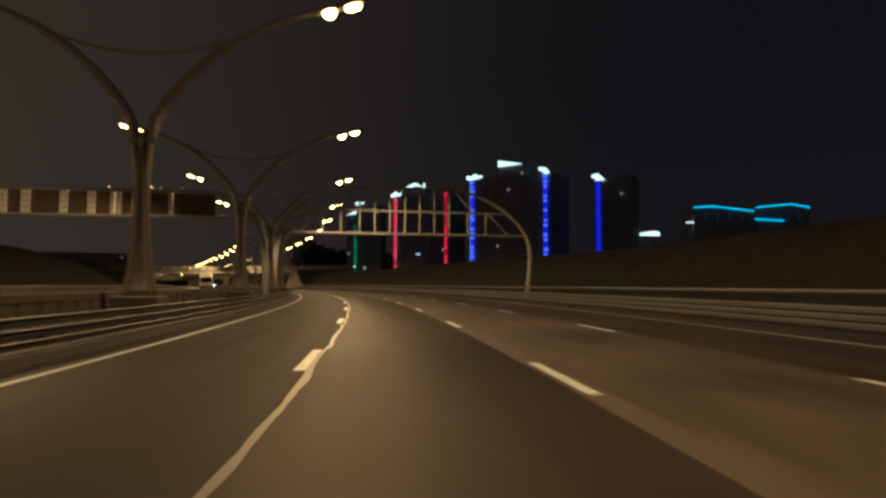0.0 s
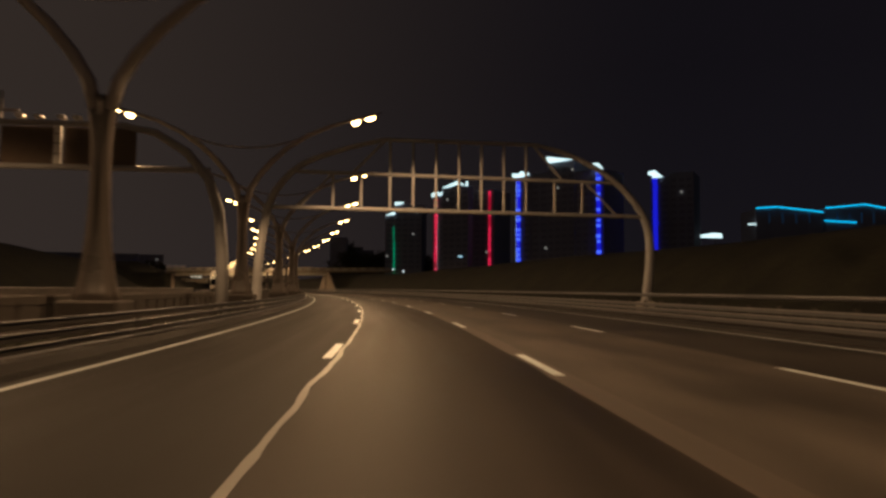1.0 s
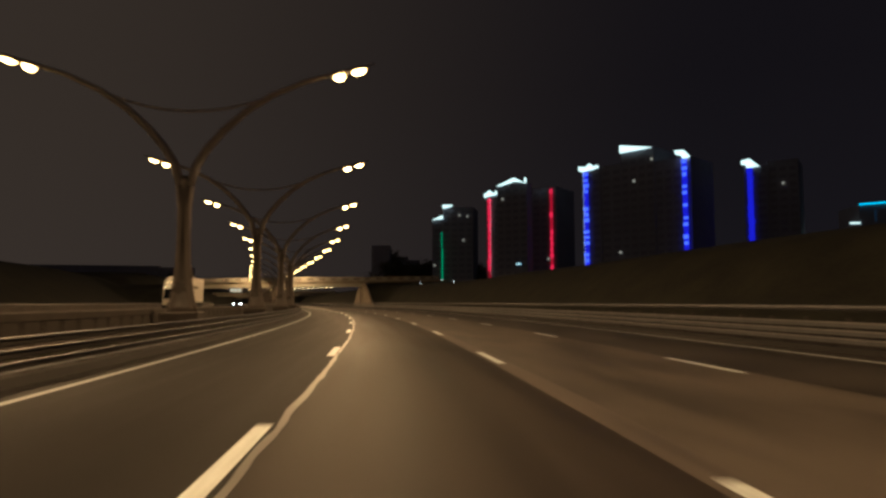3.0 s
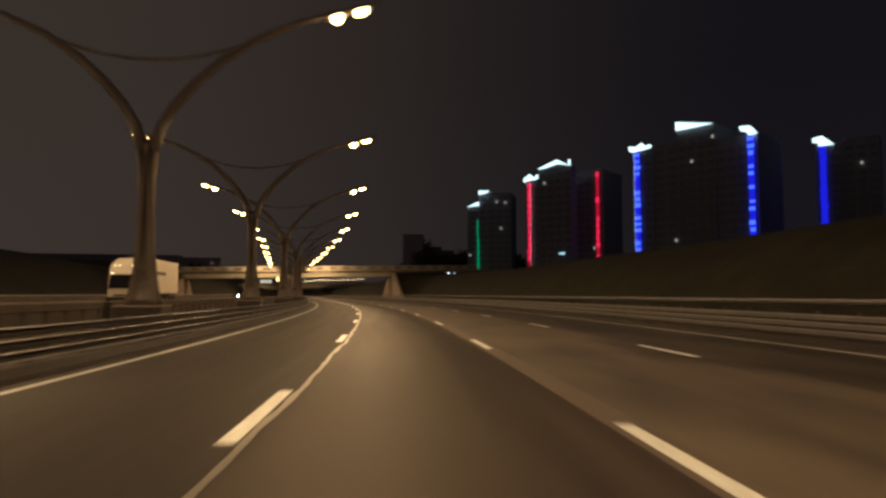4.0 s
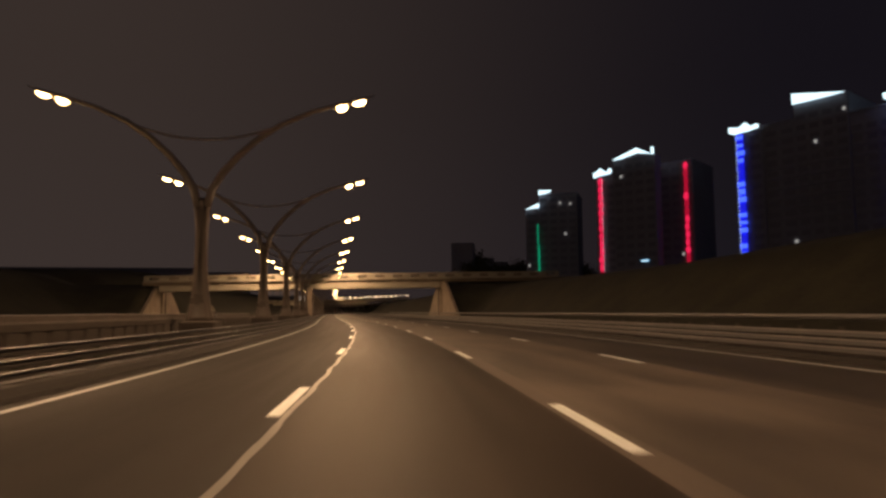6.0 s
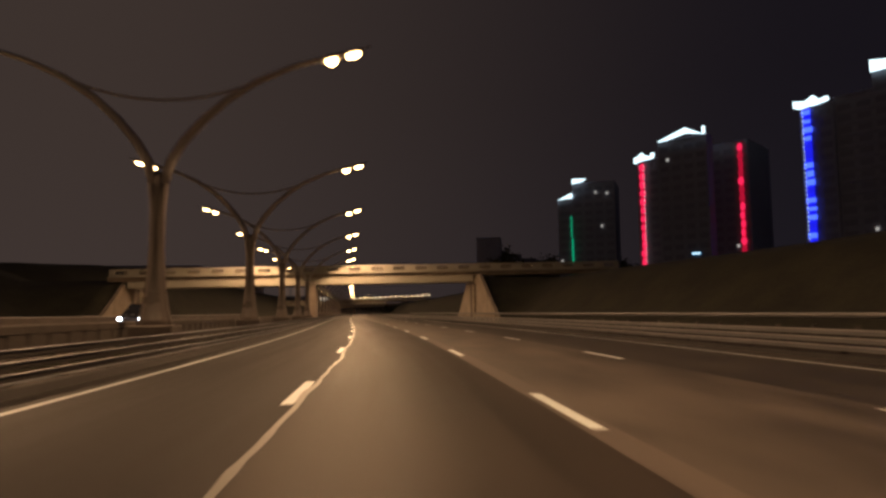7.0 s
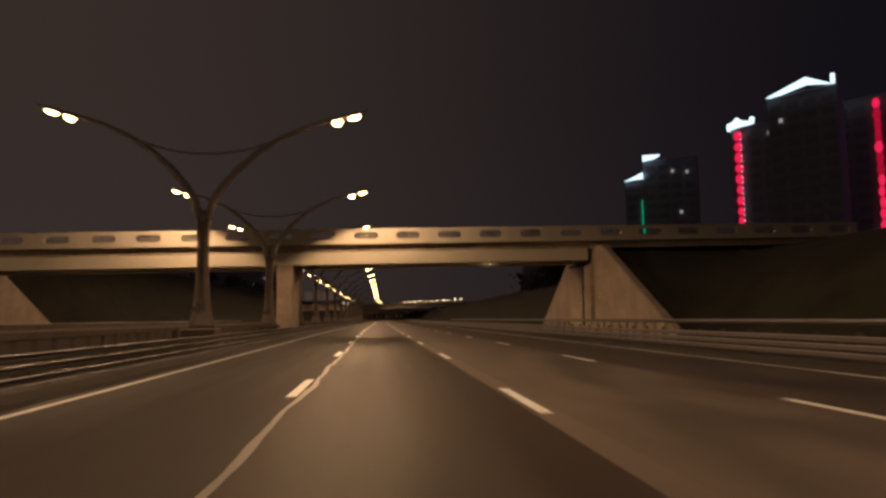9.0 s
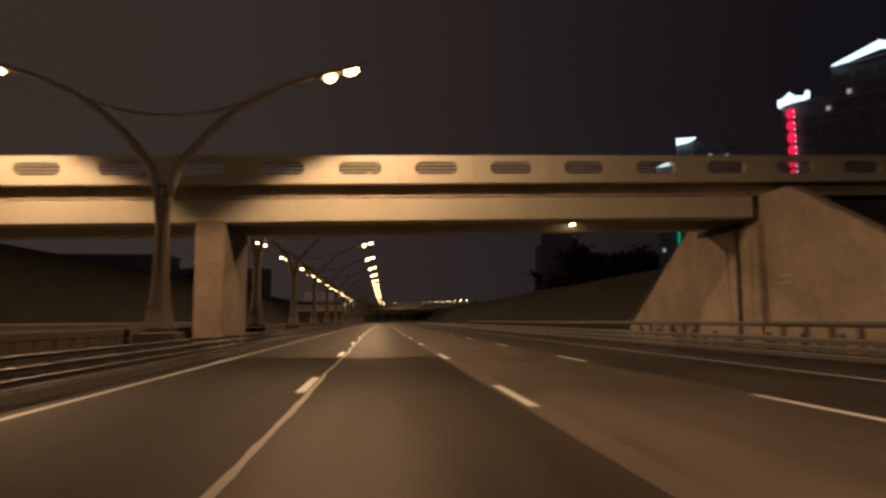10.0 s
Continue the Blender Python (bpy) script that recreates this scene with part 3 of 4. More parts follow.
for pts in (((-6.95, 0), (-6.97, 2.5), (-7.15, 4.4), (-7.6, 5.75), (-8.5, 6.85), (-9.8, 7.65), (-11.2, 7.92)),
            ((-27.6, 0), (-27.6, 2.5), (-27.4, 4.4), (-27.0, 5.75), (-26.4, 6.9), (-25.7, 7.7), (-24.9, 7.92))):
    bm = bmesh.new()
    tube(bm, [(x, 0, z) for x, z in pts], [0.27, 0.25, 0.23, 0.21, 0.19, 0.16, 0.13], 12)
    part("arch_leg", bm, GANTRY_PAINT, g2, smooth=True)

bm = bmesh.new()
tube(bm, [(-15.85, 0, 7.95), (-15.85, 0, 9.2)], [0.09, 0.06], 8)
mast = part("mast", bm, GANTRY_PAINT, g2, "short mast on the gantry")
part("bracket", bevelled_box((0.80, 0.10, 0.10), (-15.55, 0, 8.35), 0.02), GANTRY_PAINT, mast)
for x in (-17.9, -15.1, -14.4, -13.5, -12.9):
    part("camera_box", bevelled_box((0.30, 0.34, 0.16), (x, 0, 8.10), 0.03), WHITE_PANEL, g2, "small pale box on the top chord")

# ---- overpass ----
BR_S, BR_W = 248.45, 6.2
TILT = 0.016
br = empty("overpass", at_road(BR_S, 0), "pale concrete overpass with slotted parapets, lit from below by street lamps", "bridge")


def shear(bm):
    for v in bm.verts:
        v.co.z += TILT * (v.co.x - 2.5)
    return bm


def slab(x0, x1, y0, y1, z0, z1, edge=0.03):
    bm = bmesh.new()
    box(bm, x0, x1, y0, y1, z0, z1)
    if edge:
        bmesh.ops.bevel(bm, geom=bm.edges[:], offset=edge, segments=1, affect="EDGES")
    return bm


def parapet_panel(width, z0, z1, thick, slot_w, slot_h, zc):
    """A panel with a long rounded slot cut through it."""
    bm = bmesh.new()
    inner, outer = [], []
    n, r = 8, slot_h / 2
    for k in range(n + 1):
        a = -math.pi / 2 + math.pi * k / n
        inner.append((slot_w / 2 - r + r * math.cos(a), zc + r * math.sin(a)))
    for k in range(n + 1):
        a = math.pi / 2 + math.pi * k / n
        inner.append((-slot_w / 2 + r + r * math.cos(a), zc + r * math.sin(a)))
    for k, (x, z) in enumerate(inner):
        if k in (0, 2 * n + 1):
            outer.append((width / 2 if k == 0 else -width / 2, z0))
        elif k in (n, n + 1):
            outer.append((width / 2 if k == n else -width / 2, z1))
        else:
            outer.append((width / 2 if x > 0 else -width / 2, z0 + (z1 - z0) * (z - (zc - r)) / (2 * r)))
    count = len(inner)
    layers = [[[bm.verts.new((x, y, z)) for x, z in loop] for loop in (inner, outer)] for y in (0.0, thick)]
    for j in range(count):
        i = (j + 1) % count
        (fi, fo), (bi, bo) = layers
        bm.faces.new((fi[j], fo[j], fo[i], fi[i]))
        bm.faces.new((bi[i], bo[i], bo[j], bi[j]))
        bm.faces.new((fi[i], bi[i], bi[j], fi[j]))
        bm.faces.new((fo[j], bo[j], bo[i], fo[i]))
    return bm


SPAN_L, SPAN_R = -34.0, 41.5
part("deck", shear(slab(SPAN_L, SPAN_R, 0.60, BR_W - 0.60, 6.34, 6.98)), CONCRETE_DIRTY, br, "darker concrete deck edge under the parapet")
for y in (0.58, BR_W - 1.48):
    part("girder", shear(slab(-31.4, 16.4, y, y + 0.9, 5.38, 6.32)), CONCRETE_LIGHT, br)
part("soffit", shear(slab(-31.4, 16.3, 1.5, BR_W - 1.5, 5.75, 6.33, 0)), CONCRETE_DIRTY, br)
me = None
for y, flip in ((-0.02, 1), (BR_W + 0.02, -1)):
    k = 0
    x = 2.41 - 3.135 * 11
    while x < SPAN_R - 1.7:
        bm = parapet_panel(3.125, 6.84, 8.00, 0.26, 1.76, 0.52, 7.48)
        for v in bm.verts:
            v.co.x += x
            v.co.y = y + flip * v.co.y
        shear(bm)
        # rear parapet and its slats darker: their unlit inner side put into the colour
        panel = part("parapet_panel", bm, CONCRETE_LIGHT if flip > 0 else DARK_CONCRETE, br)
        for zz in (7.34, 7.48, 7.62):
            bm = bmesh.new()
            box(bm, x - 0.86 + (0.07 if zz != 7.48 else 0), x + 0.86 - (0.07 if zz != 7.48 else 0), min(y + flip * 0.02, y + flip * 0.07), max(y + flip * 0.02, y + flip * 0.07), zz - 0.016, zz + 0.016)
            part("slat", shear(bm), CONCRETE_LIGHT if flip > 0 else DARK_CONCRETE, panel, "thin bar across the slot")
        x += 3.135
    bm = bmesh.new()
    box(bm, SPAN_L, SPAN_R - 1.7, min(y + flip * 0.27, y + flip * 0.66), max(y + flip * 0.27, y + flip * 0.66), 6.86, 6.97)
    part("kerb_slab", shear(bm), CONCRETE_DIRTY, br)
part("pier", slab(-7.3, -6.15, 0.4, BR_W - 0.9, -0.1, 5.3, 0.06), DARK_CONCRETE, br, "upright concrete pier in the median")

# abutments with sloped wing walls


def abutment(lat, s0, s1, t0, t1, top, out, label):
    """A wall along the road, sloping down to both ends; out: +1 or -1, the side of the bank."""
    ab = empty("abutment", at_road((s0 + s1) / 2, lat), label, "retaining wall")
    mid = (s0 + s1) / 2
    bm = bmesh.new()
    prof = [(s0 - mid, -0.1), (s0 - mid, 0.35), (t0 - mid, top), (t1 - mid, top), (s1 - mid, 0.35), (s1 - mid, -0.1)]
    fr = [bm.verts.new((0, y, z)) for y, z in prof]
    bk = [bm.verts.new((out * 0.55, y, z)) for y, z in prof]
    bm.faces.new(fr)
    bm.faces.new(bk[::-1])
    for k in range(len(prof)):
        i = (k + 1) % len(prof)
        bm.faces.new((fr[k], bk[k], bk[i], fr[i]))
    bmesh.ops.bevel(bm, geom=bm.edges[:], offset=0.04, segments=1, affect="EDGES")
    part("wing_wall", bm, CONCRETE_DIRTY, ab)
    y0, y1 = t0 - mid + 1.9, t1 - mid - 0.6
    bm = bmesh.new()
    box(bm, -out * 0.35, -out * 0.003, y0, y1, -0.1, 5.25)
    bmesh.ops.bevel(bm, geom=bm.edges[:], offset=0.04, segments=1, affect="EDGES")
    part("bearing_wall", bm, CONCRETE_DIRTY, ab)
    bm = bmesh.new()
    tube(bm, [(-out * 0.42, y0 + 1.6, 0.0), (-out * 0.42, y0 + 1.55, 2.4), (-out * 0.42, y0 + 1.5, 5.2)], [0.08, 0.08, 0.08], 10)
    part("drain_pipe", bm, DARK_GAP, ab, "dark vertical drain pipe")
    y = s0 - mid + 0.8
    while y < s1 - mid - 1.9:
        bm = bmesh.new()
        box(bm, -out * 0.30, -out * 0.02, y, y + 1.05, -0.1, 0.95)
        bmesh.ops.bevel(bm, geom=bm.edges[:], offset=0.03, segments=1, affect="EDGES")
        part("plinth_block", bm, CONCRETE_DIRTY, ab)
        # dark box in each gap: the recess's shade is put into its colour
        bm = bmesh.new()
        box(bm, -out * 0.12, -out * 0.02, y + 1.06, y + 1.49, -0.1, 0.85)
        part("recess", bm, DARK_GAP, ab, "recess between the blocks, its shade painted dark")
        y += 1.5
    # solid dark block in place of a niche, coloured as its shade
    bm = bmesh.new()
    box(bm, -out * 0.37, -out * 0.004, y0 + 1.75, y1 - 0.05, 5.256, 5.52)
    part("niche_shade", bm, DARK_GAP, ab, "dark block painted as the shade under the girder ends")
    rng = random.Random(int(abs(lat) * 10))
    for z in (2.62, 2.92):
        bm = bmesh.new()
        box(bm, -out * 0.05, -out * 0.003, t0 - mid + 0.2, t0 - mid + 0.95, z, z + 0.07)
        part("ledge_strip", bm, CONCRETE_LIGHT, ab, "thin pale strip on the wall")
    for q, wide in ((1.6, 0.24), (2.5, 0.09), (0.5, 0.07)):
        bm = bmesh.new()
        ring = []
        for k in range(15):
            z, h = 4.5 - k * 0.27, wide * (1 - 0.035 * k) * rng.uniform(0.6, 1.1)
            c = y0 + q + rng.uniform(-0.03, 0.03)
            ring.append((bm.verts.new((-out * 0.356, c - h, z)), bm.verts.new((-out * 0.356, c + h, z))))
        for (p0, p1), (q0, q1) in zip(ring, ring[1:]):
            bm.faces.new((p0, p1, q1, q0))
        part("water_stain", bm, DARK_STAIN, ab, "dark water stain")
    return ab


abutment(16.75, 234.9, 265.8, 247.0, 255.0, 6.6, 1, "stained concrete abutment wall with sloped wings under the overpass")
abutment(-31.8, 239.6, 270.1, 250.6, 258.2, 6.1, -1, "stained concrete abutment wall beyond the opposite carriageway")

# a farther overpass of the same kind
copy_thing(br, at_road(486, -1.0))
copy_thing(br, pose(58.0, 678.0, 0, 0, 0, 2))

# ---- lit towers ----


def tower(name, corner_a, corner_b, depth, blocks, label, lit=(), floor_h=3.1, glazed=True):
    """A tall block whose front runs from corner_a to corner_b (plan); blocks: stretches of it with their heights."""
    a, b = Vector((*corner_a, 0)), Vector((*corner_b, 0))
    along = (b - a).normalized()
    t = empty(name, Matrix.Translation(a) @ Matrix.Rotation(math.atan2(along.y, along.x), 4, "Z"), label, "tower")
    for n, (x0, x1, height) in enumerate(blocks):
        back = 0.4 * (n % 2)
        bm = bmesh.new()
        box(bm, x0 + 0.01, x1 - 0.01, back, depth, -0.4, height)
        part("wall", bm, TOWER_WALL, t)
        bm = bmesh.new()
        box(bm, x0 - 0.1, x1 + 0.1, back - 0.25, depth + 0.2, height, height + 0.5)
        part("roof_edge", bm, TOWER_WALL, t)
        bays = max(1, round((x1 - x0) / 3.9))
        w = (x1 - x0) / bays
        bm = bmesh.new()
        box(bm, -w * 0.34, w * 0.34, -0.05, 0.03, 0.0, 1.55)
        glass = bpy.data.meshes.new("window")
        bm.to_mesh(glass)
        bm.free()
        glass.materials.append(TOWER_GLASS)
        for j in range(4, int(height / floor_h)):
            bm = bmesh.new()
            box(bm, x0, x1, back - 0.16, back + 0.02, j * floor_h - 0.1, j * floor_h + 0.12)
            part("ledge", bm, TOWER_WALL, t)
            for i in range(bays if glazed else 0):
                ob = new("window", glass)
                ob.parent = t
                ob.matrix_basis = Matrix.Translation((x0 + w * (i + 0.5), back, j * floor_h + 0.9))
    for x, z in lit:
        bm = bmesh.new()
        box(bm, x - 0.38, x + 0.38, -0.35, -0.1, z, z + 0.95)
        part("lit_window", bm, WINDOW_GLOW, t, "small lit window")
    return t


def light_strip(t, x, z0, z1, width, soft, hot, segments, seed, label, dots=0, round_panels=False):
    """A column of lit balcony panels, one a storey."""
    rng = random.Random(seed)
    h = (z1 - z0) / segments
    bm = bmesh.new()
    box(bm, x - width * 0.36, x + width * 0.36, -0.5, -0.3, z0, z1)
    strip = part("light_strip", bm, soft, t, label)
    for k in range(segments):
        zz = z0 + h * (k + 0.5)
        q, d = width * rng.uniform(0.32, 0.46), width * rng.uniform(-0.06, 0.06)
        bm = bmesh.new()
        if round_panels:
            bmesh.ops.create_uvsphere(bm, u_segments=12, v_segments=8, radius=1.0)
            tall = h * rng.uniform(0.37, 0.52) * (1.0 if dots else 1.05)
            for v in bm.verts:
                v.co = Vector((x + d + v.co.x * q * 1.15, -0.55 + v.co.y * 0.2, zz + v.co.z * tall))
        else:
            box(bm, x - q + d, x + q + d, -0.72, -0.52, zz - h * rng.uniform(0.2, 0.36), zz + h * rng.uniform(0.15, 0.32))
        part("light_panel", bm, hot if rng.random() < 0.75 else soft, strip)
        if dots:
            for f in (0.1, 0.6):
                bm = bmesh.new()
                box(bm, x + dots - 0.10, x + dots + 0.10, -1.0, -0.8, z0 + h * (k + f) - 0.10, z0 + h * (k + f) + 0.10)
                part("light_dot", bm, WHITE_GLOW, strip, "small white light")


def crown(t, points, depth, label):
    """A lit roof crown: an outline (x, z) with depth."""
    bm = bmesh.new()
    f = [bm.verts.new((x, -0.8, z)) for x, z in points]
    b = [bm.verts.new((x, -0.8 + depth, z)) for x, z in points]
    bm.faces.new(f)
    bm.faces.new(b[::-1])
    for k in range(len(points)):
        i = (k + 1) % len(points)
        bm.faces.new((f[k], b[k], b[i], f[i]))
    part("lit_crown", bm, WHITE_GLOW, t, label)


t2 = tower("tower", (141.3, 377.8), (163.6, 348.8), 20, [(-0.5, 12.0, 52.6), (12.0, 25.0, 51.4), (25.0, 37.2, 53.8)],
           "dark apartment tower with red light strips and white crown", lit=((9.8, 49.5), (33.0, 20.4)))
light_strip(t2, 1.5, 10.0, 52.0, 2.2, RED_GLOW, RED_HOT, 14, 1, "red light strip", dots=0.95, round_panels=True)
light_strip(t2, 34.9, 10.0, 53.4, 1.7, RED_MID, RED_HOT, 16, 2, "red light strip", round_panels=True)
crown(t2, [(-1.2, 52.5), (5.7, 53.6), (5.9, 55.2), (5.2, 55.2), (4.9, 54.1), (2.9, 54.6), (1.6, 55.8), (0.3, 54.7), (-1.2, 54.3)], 1.5, "cool white lit crown")
tg = tower("tower", (137.5, 355.5), (147.0, 343.1), 4.5, [(0.0, 15.6, 53.7)], "dark apartment tower with a white lit gable", lit=((3.1, 47.5),))
crown(tg, [(0.2, 54.2), (1.0, 54.0), (9.2, 55.5), (14.4, 54.4), (9.3, 57.1)], 1.2, "cool white lit gable")
crown(tg, [(14.6, 54.2), (15.4, 54.2), (15.4, 56.5), (14.6, 56.5)], 0.6, "small white lit post")
bm = bmesh.new()
box(bm, 9.8, 12.4, -0.45, -0.1, 17.6, 18.4)
sign = part("lit_sign", bm, CYAN_SIGN, tg, "small pale blue lit sign")
for k in range(3):
    bm = bmesh.new()
    box(bm, 9.95 + 0.85 * k, 10.5 + 0.85 * k, -0.52, -0.46, 17.75, 18.2)
    part("sign_bar", bm, WHITE_GLOW, sign)
t3 = tower("tower", (164.6, 324.0), (186.0, 282.3), 20, [(-0.5, 8.5, 56.2), (8.5, 18.2, 57.2), (18.2, 33.0, 61.6), (33.0, 47.6, 55.6)],
           "dark apartment tower with blue light strips and white crowns", lit=((24.0, 49.0), (32.0, 56.8), (17.2, 20.6)))
light_strip(t3, 1.6, 10.0, 56.2, 2.7, BLUE_GLOW, BLUE_HOT, 19, 3, "blue light strip", dots=-1.0)
light_strip(t3, 45.5, 10.0, 55.3, 2.5, BLUE_GLOW, BLUE_HOT, 19, 4, "blue light strip")
crown(t3, [(-1.8, 57.1), (0.0, 56.4), (4.8, 57.1), (7.2, 57.4), (7.2, 58.4), (5.0, 57.9), (3.6, 59.5), (1.4, 58.3), (-1.8, 59.0)], 1.5, "cool white lit crown")
crown(t3, [(18.2, 61.7), (26.0, 61.7), (32.4, 61.9), (18.2, 64.9)], 1.5, "cool white lit wedge on the roof")
crown(t3, [(41.9, 58.9), (42.1, 57.4), (44.4, 56.6), (45.0, 55.4), (47.7, 55.7), (45.2, 58.6)], 1.5, "cool white lit crown")
t4 = tower("tower", (224, 295.5), (252, 262), 20, [(-0.5, 8.5, 56.0), (8.5, 19.5, 57.5)],
           "dark apartment tower with one blue light strip", lit=((14.0, 48.0), (4.5, 17.0)))
light_strip(t4, 1.8, 14.0, 56.0, 2.8, BLUE_GLOW, BLUE_GLOW, 14, 5, "blue light strip")
crown(t4, [(-1.4, 59.2), (-1.4, 57.8), (0.3, 57.5), (0.6, 56.1), (5.6, 56.2), (1.8, 59.8)], 1.5, "cool white lit crown")
t1 = tower("tower", (121, 412), (146, 398), 18, [(2.2, 8.0, 44.4), (8.0, 24.0, 50.4)],
           "dark apartment tower with a thin green light strip", lit=((16.9, 46.2), (21.2, 45.6), (19.0, 33.0), (3.5, 20.0)))
light_strip(t1, 7.7, 8.0, 29.0, 0.42, GREEN_GLOW, GREEN_GLOW, 9, 6, "green light strip")
light_strip(t1, 7.4, 29.5, 38.0, 0.25, GREEN_GLOW, GREEN_GLOW, 5, 7, "thin green light strip")
crown(t1, [(2.2, 44.4), (7.8, 45.1), (7.8, 46.9)], 1.5, "cool white lit wedge on the roof")
crown(t1, [(8.0, 50.5), (12.0, 51.4), (13.3, 52.2), (8.0, 52.4)], 1.5, "cool white lit wedge on the roof")

# low building with a cyan outline, and a lit board
cy = empty("exhibition_hall", Matrix.Translation((347.4, 349.8, 0)) @ Matrix.Rotation(math.atan2(-33.0, 71.8), 4, "Z"),
           "wide dark hall outlined with cyan light", "building")
for x0, x1, za, zm, zb in ((0.0, 41.0, 53.4, 54.2, 50.9), (42.5, 79.0, 53.4, 55.7, 53.4)):
    xm = x0 + (x1 - x0) * (0.32 if x0 < 1 else 0.65)
    bm = bmesh.new()
    front = [bm.verts.new((x, 0, z)) for x, z in ((x0, -0.4), (x1, -0.4), (x1, zb - 0.5), (xm, zm - 0.5), (x0, za - 0.5))]
    rear = [bm.verts.new((v.co.x, 25, v.co.z)) for v in front]
    bm.faces.new(front)
    bm.faces.new(rear[::-1])
    for k in range(5):
        i = (k + 1) % 5
        bm.faces.new((front[k], rear[k], rear[i], front[i]))
    part("wall", bm, TOWER_WALL, cy)
    bm = bmesh.new()
    tube(bm, [(x0, -0.3, za), (xm, -0.3, zm), (x1, -0.3, zb)], [0.30, 0.30, 0.30], 6)
    part("light_line", bm, CYAN_GLOW, cy, "cyan light line along the roof")
    # pilasters glow weakly: the blue light on them is put in as emission
    for k in range(1, 5):
        bm = bmesh.new()
        x = x0 + (x1 - x0) * k / 5
        box(bm, x - 0.15, x + 0.15, -0.2, 0.1, 44, 50.5)
        part("pilaster", bm, CYAN_DIM, cy, "pilaster with the faint blue light as its own glow")
bm = bmesh.new()
tube(bm, [(41.5, -0.5, 45.4), (61.0, -0.5, 44.3)], [0.26, 0.26], 6)
part("light_line", bm, CYAN_GLOW, cy, "cyan light line below the roof")
bm = bmesh.new()
box(bm, -5.0, 0.0, -0.5, 0.2, 42.8, 43.6)
part("light_line", bm, WHITE_GLOW, cy, "white light line beside the hall")
bd = empty("lit_board", Matrix.Translation((256.8, 304.7, 0)) @ Matrix.Rotation(math.atan2(-6.3, 13.9), 4, "Z"),
           "cool white lit wedge-shaped board on posts", "billboard")
bm = bmesh.new()
f = [bm.verts.new((x, 0, z)) for x, z in ((0.0, 29.4), (4.0, 28.7), (15.3, 28.5), (15.0, 30.7), (11.0, 31.1))]
b = [bm.verts.new((v.co.x, 0.8, v.co.z)) for v in f]
bm.faces.new(f)
bm.faces.new(b[::-1])
for k in range(5):
    bm.faces.new((f[k], b[k], b[(k + 1) % 5], f[(k + 1) % 5]))
part("board", bm, WHITE_GLOW, bd)
for x in (3.5, 12.0):
    bm = bmesh.new()
    tube(bm, [(x, 0.4, 0), (x, 0.4, 28.6)], [0.35, 0.25], 8)
    part("post", bm, DARK_STEEL, bd)

# dark unlit block behind the overpass
tower("dark_block", (97.0, 444.0), (110.0, 440.0), 12, [(0.0, 10.2, 32.6)], "unlit dark narrow block behind the overpass", glazed=False)
tower("dark_block", (114.0, 501.0), (142.0, 504.0), 12, [(0.0, 11.0, 32.0), (11.0, 20.0, 30.5), (20.0, 28.0, 28.5)], "unlit dark stepped block behind the overpass", glazed=False)

# ---- far street lamps of another road ----


def far_lamp():
    t = empty("far_street_lamp", Matrix(), "small far-off street lamp with a warm light", "street lamp", "far street lamps")
    bm = bmesh.new()
    tube(bm, [(0, 0, 0), (0, 0, 9), (0, 0, 13.2), (0.3, 0, 13.9), (1.3, 0, 14.1)], [0.14, 0.11, 0.09, 0.08, 0.06], 6)
    part("pole", bm, GREY_PAINT, t)
    bm = bmesh.new()
    bmesh.ops.create_uvsphere(bm, u_segments=8, v_segments=6, radius=0.27)
    for v in bm.verts:
        v.co = Vector((v.co.x + 1.2, v.co.y, v.co.z * 0.7 + 13.9))
    part("lens", bm, FAR_LAMP_GLOW, t, "glowing warm lens", smooth=True)
    return t


fl = far_lamp()
fl.matrix_basis = Matrix.Translation((111.0, 708, 1.05))
for n in range(1, 15):
    k = 9.0 - 0.8 * n
    copy_thing(fl, Matrix.Translation((62 + 5.0 * k + 0.05 * k * k, 690 + 2.0 * k, 0.25 * k - 1.2)))

# yard lamps at the foot of the towers


def yard_lamp():
    t = empty("yard_lamp", Matrix(), "slim far-off yard lamp with a cool white light", "lamp post", "yard lamps")
    bm = bmesh.new()
    tube(bm, [(0, 0, -0.3), (0, 0, 5), (0, 0, 10)], [0.12, 0.09, 0.06], 6)
    part("pole", bm, GREY_PAINT, t)
    bm = bmesh.new()
    bmesh.ops.create_uvsphere(bm, u_segments=8, v_segments=6, radius=0.42)
    for v in bm.verts:
        v.co = Vector((v.co.x, v.co.y, v.co.z * 0.7 + 10.0))
    part("lens", bm, YARD_GLOW, t, "glowing cool white lens", smooth=True)
    return t


yl = yard_lamp()
yl.matrix_basis = pose(103.6, 375.5, 0.5)
for x, y, z in ((106.0, 374.8, 0.3), (110.7, 373.4, 1.4), (116.0, 372.0, 1.5), (121.2, 370.2, 0.6), (143.4, 362.2, 3.0), (149.0, 360.0, 3.1), (163.6, 353.5, 3.6), (165.4, 352.6, 3.8)):
    copy_thing(yl, pose(x, y, z))

# ---- trees ----


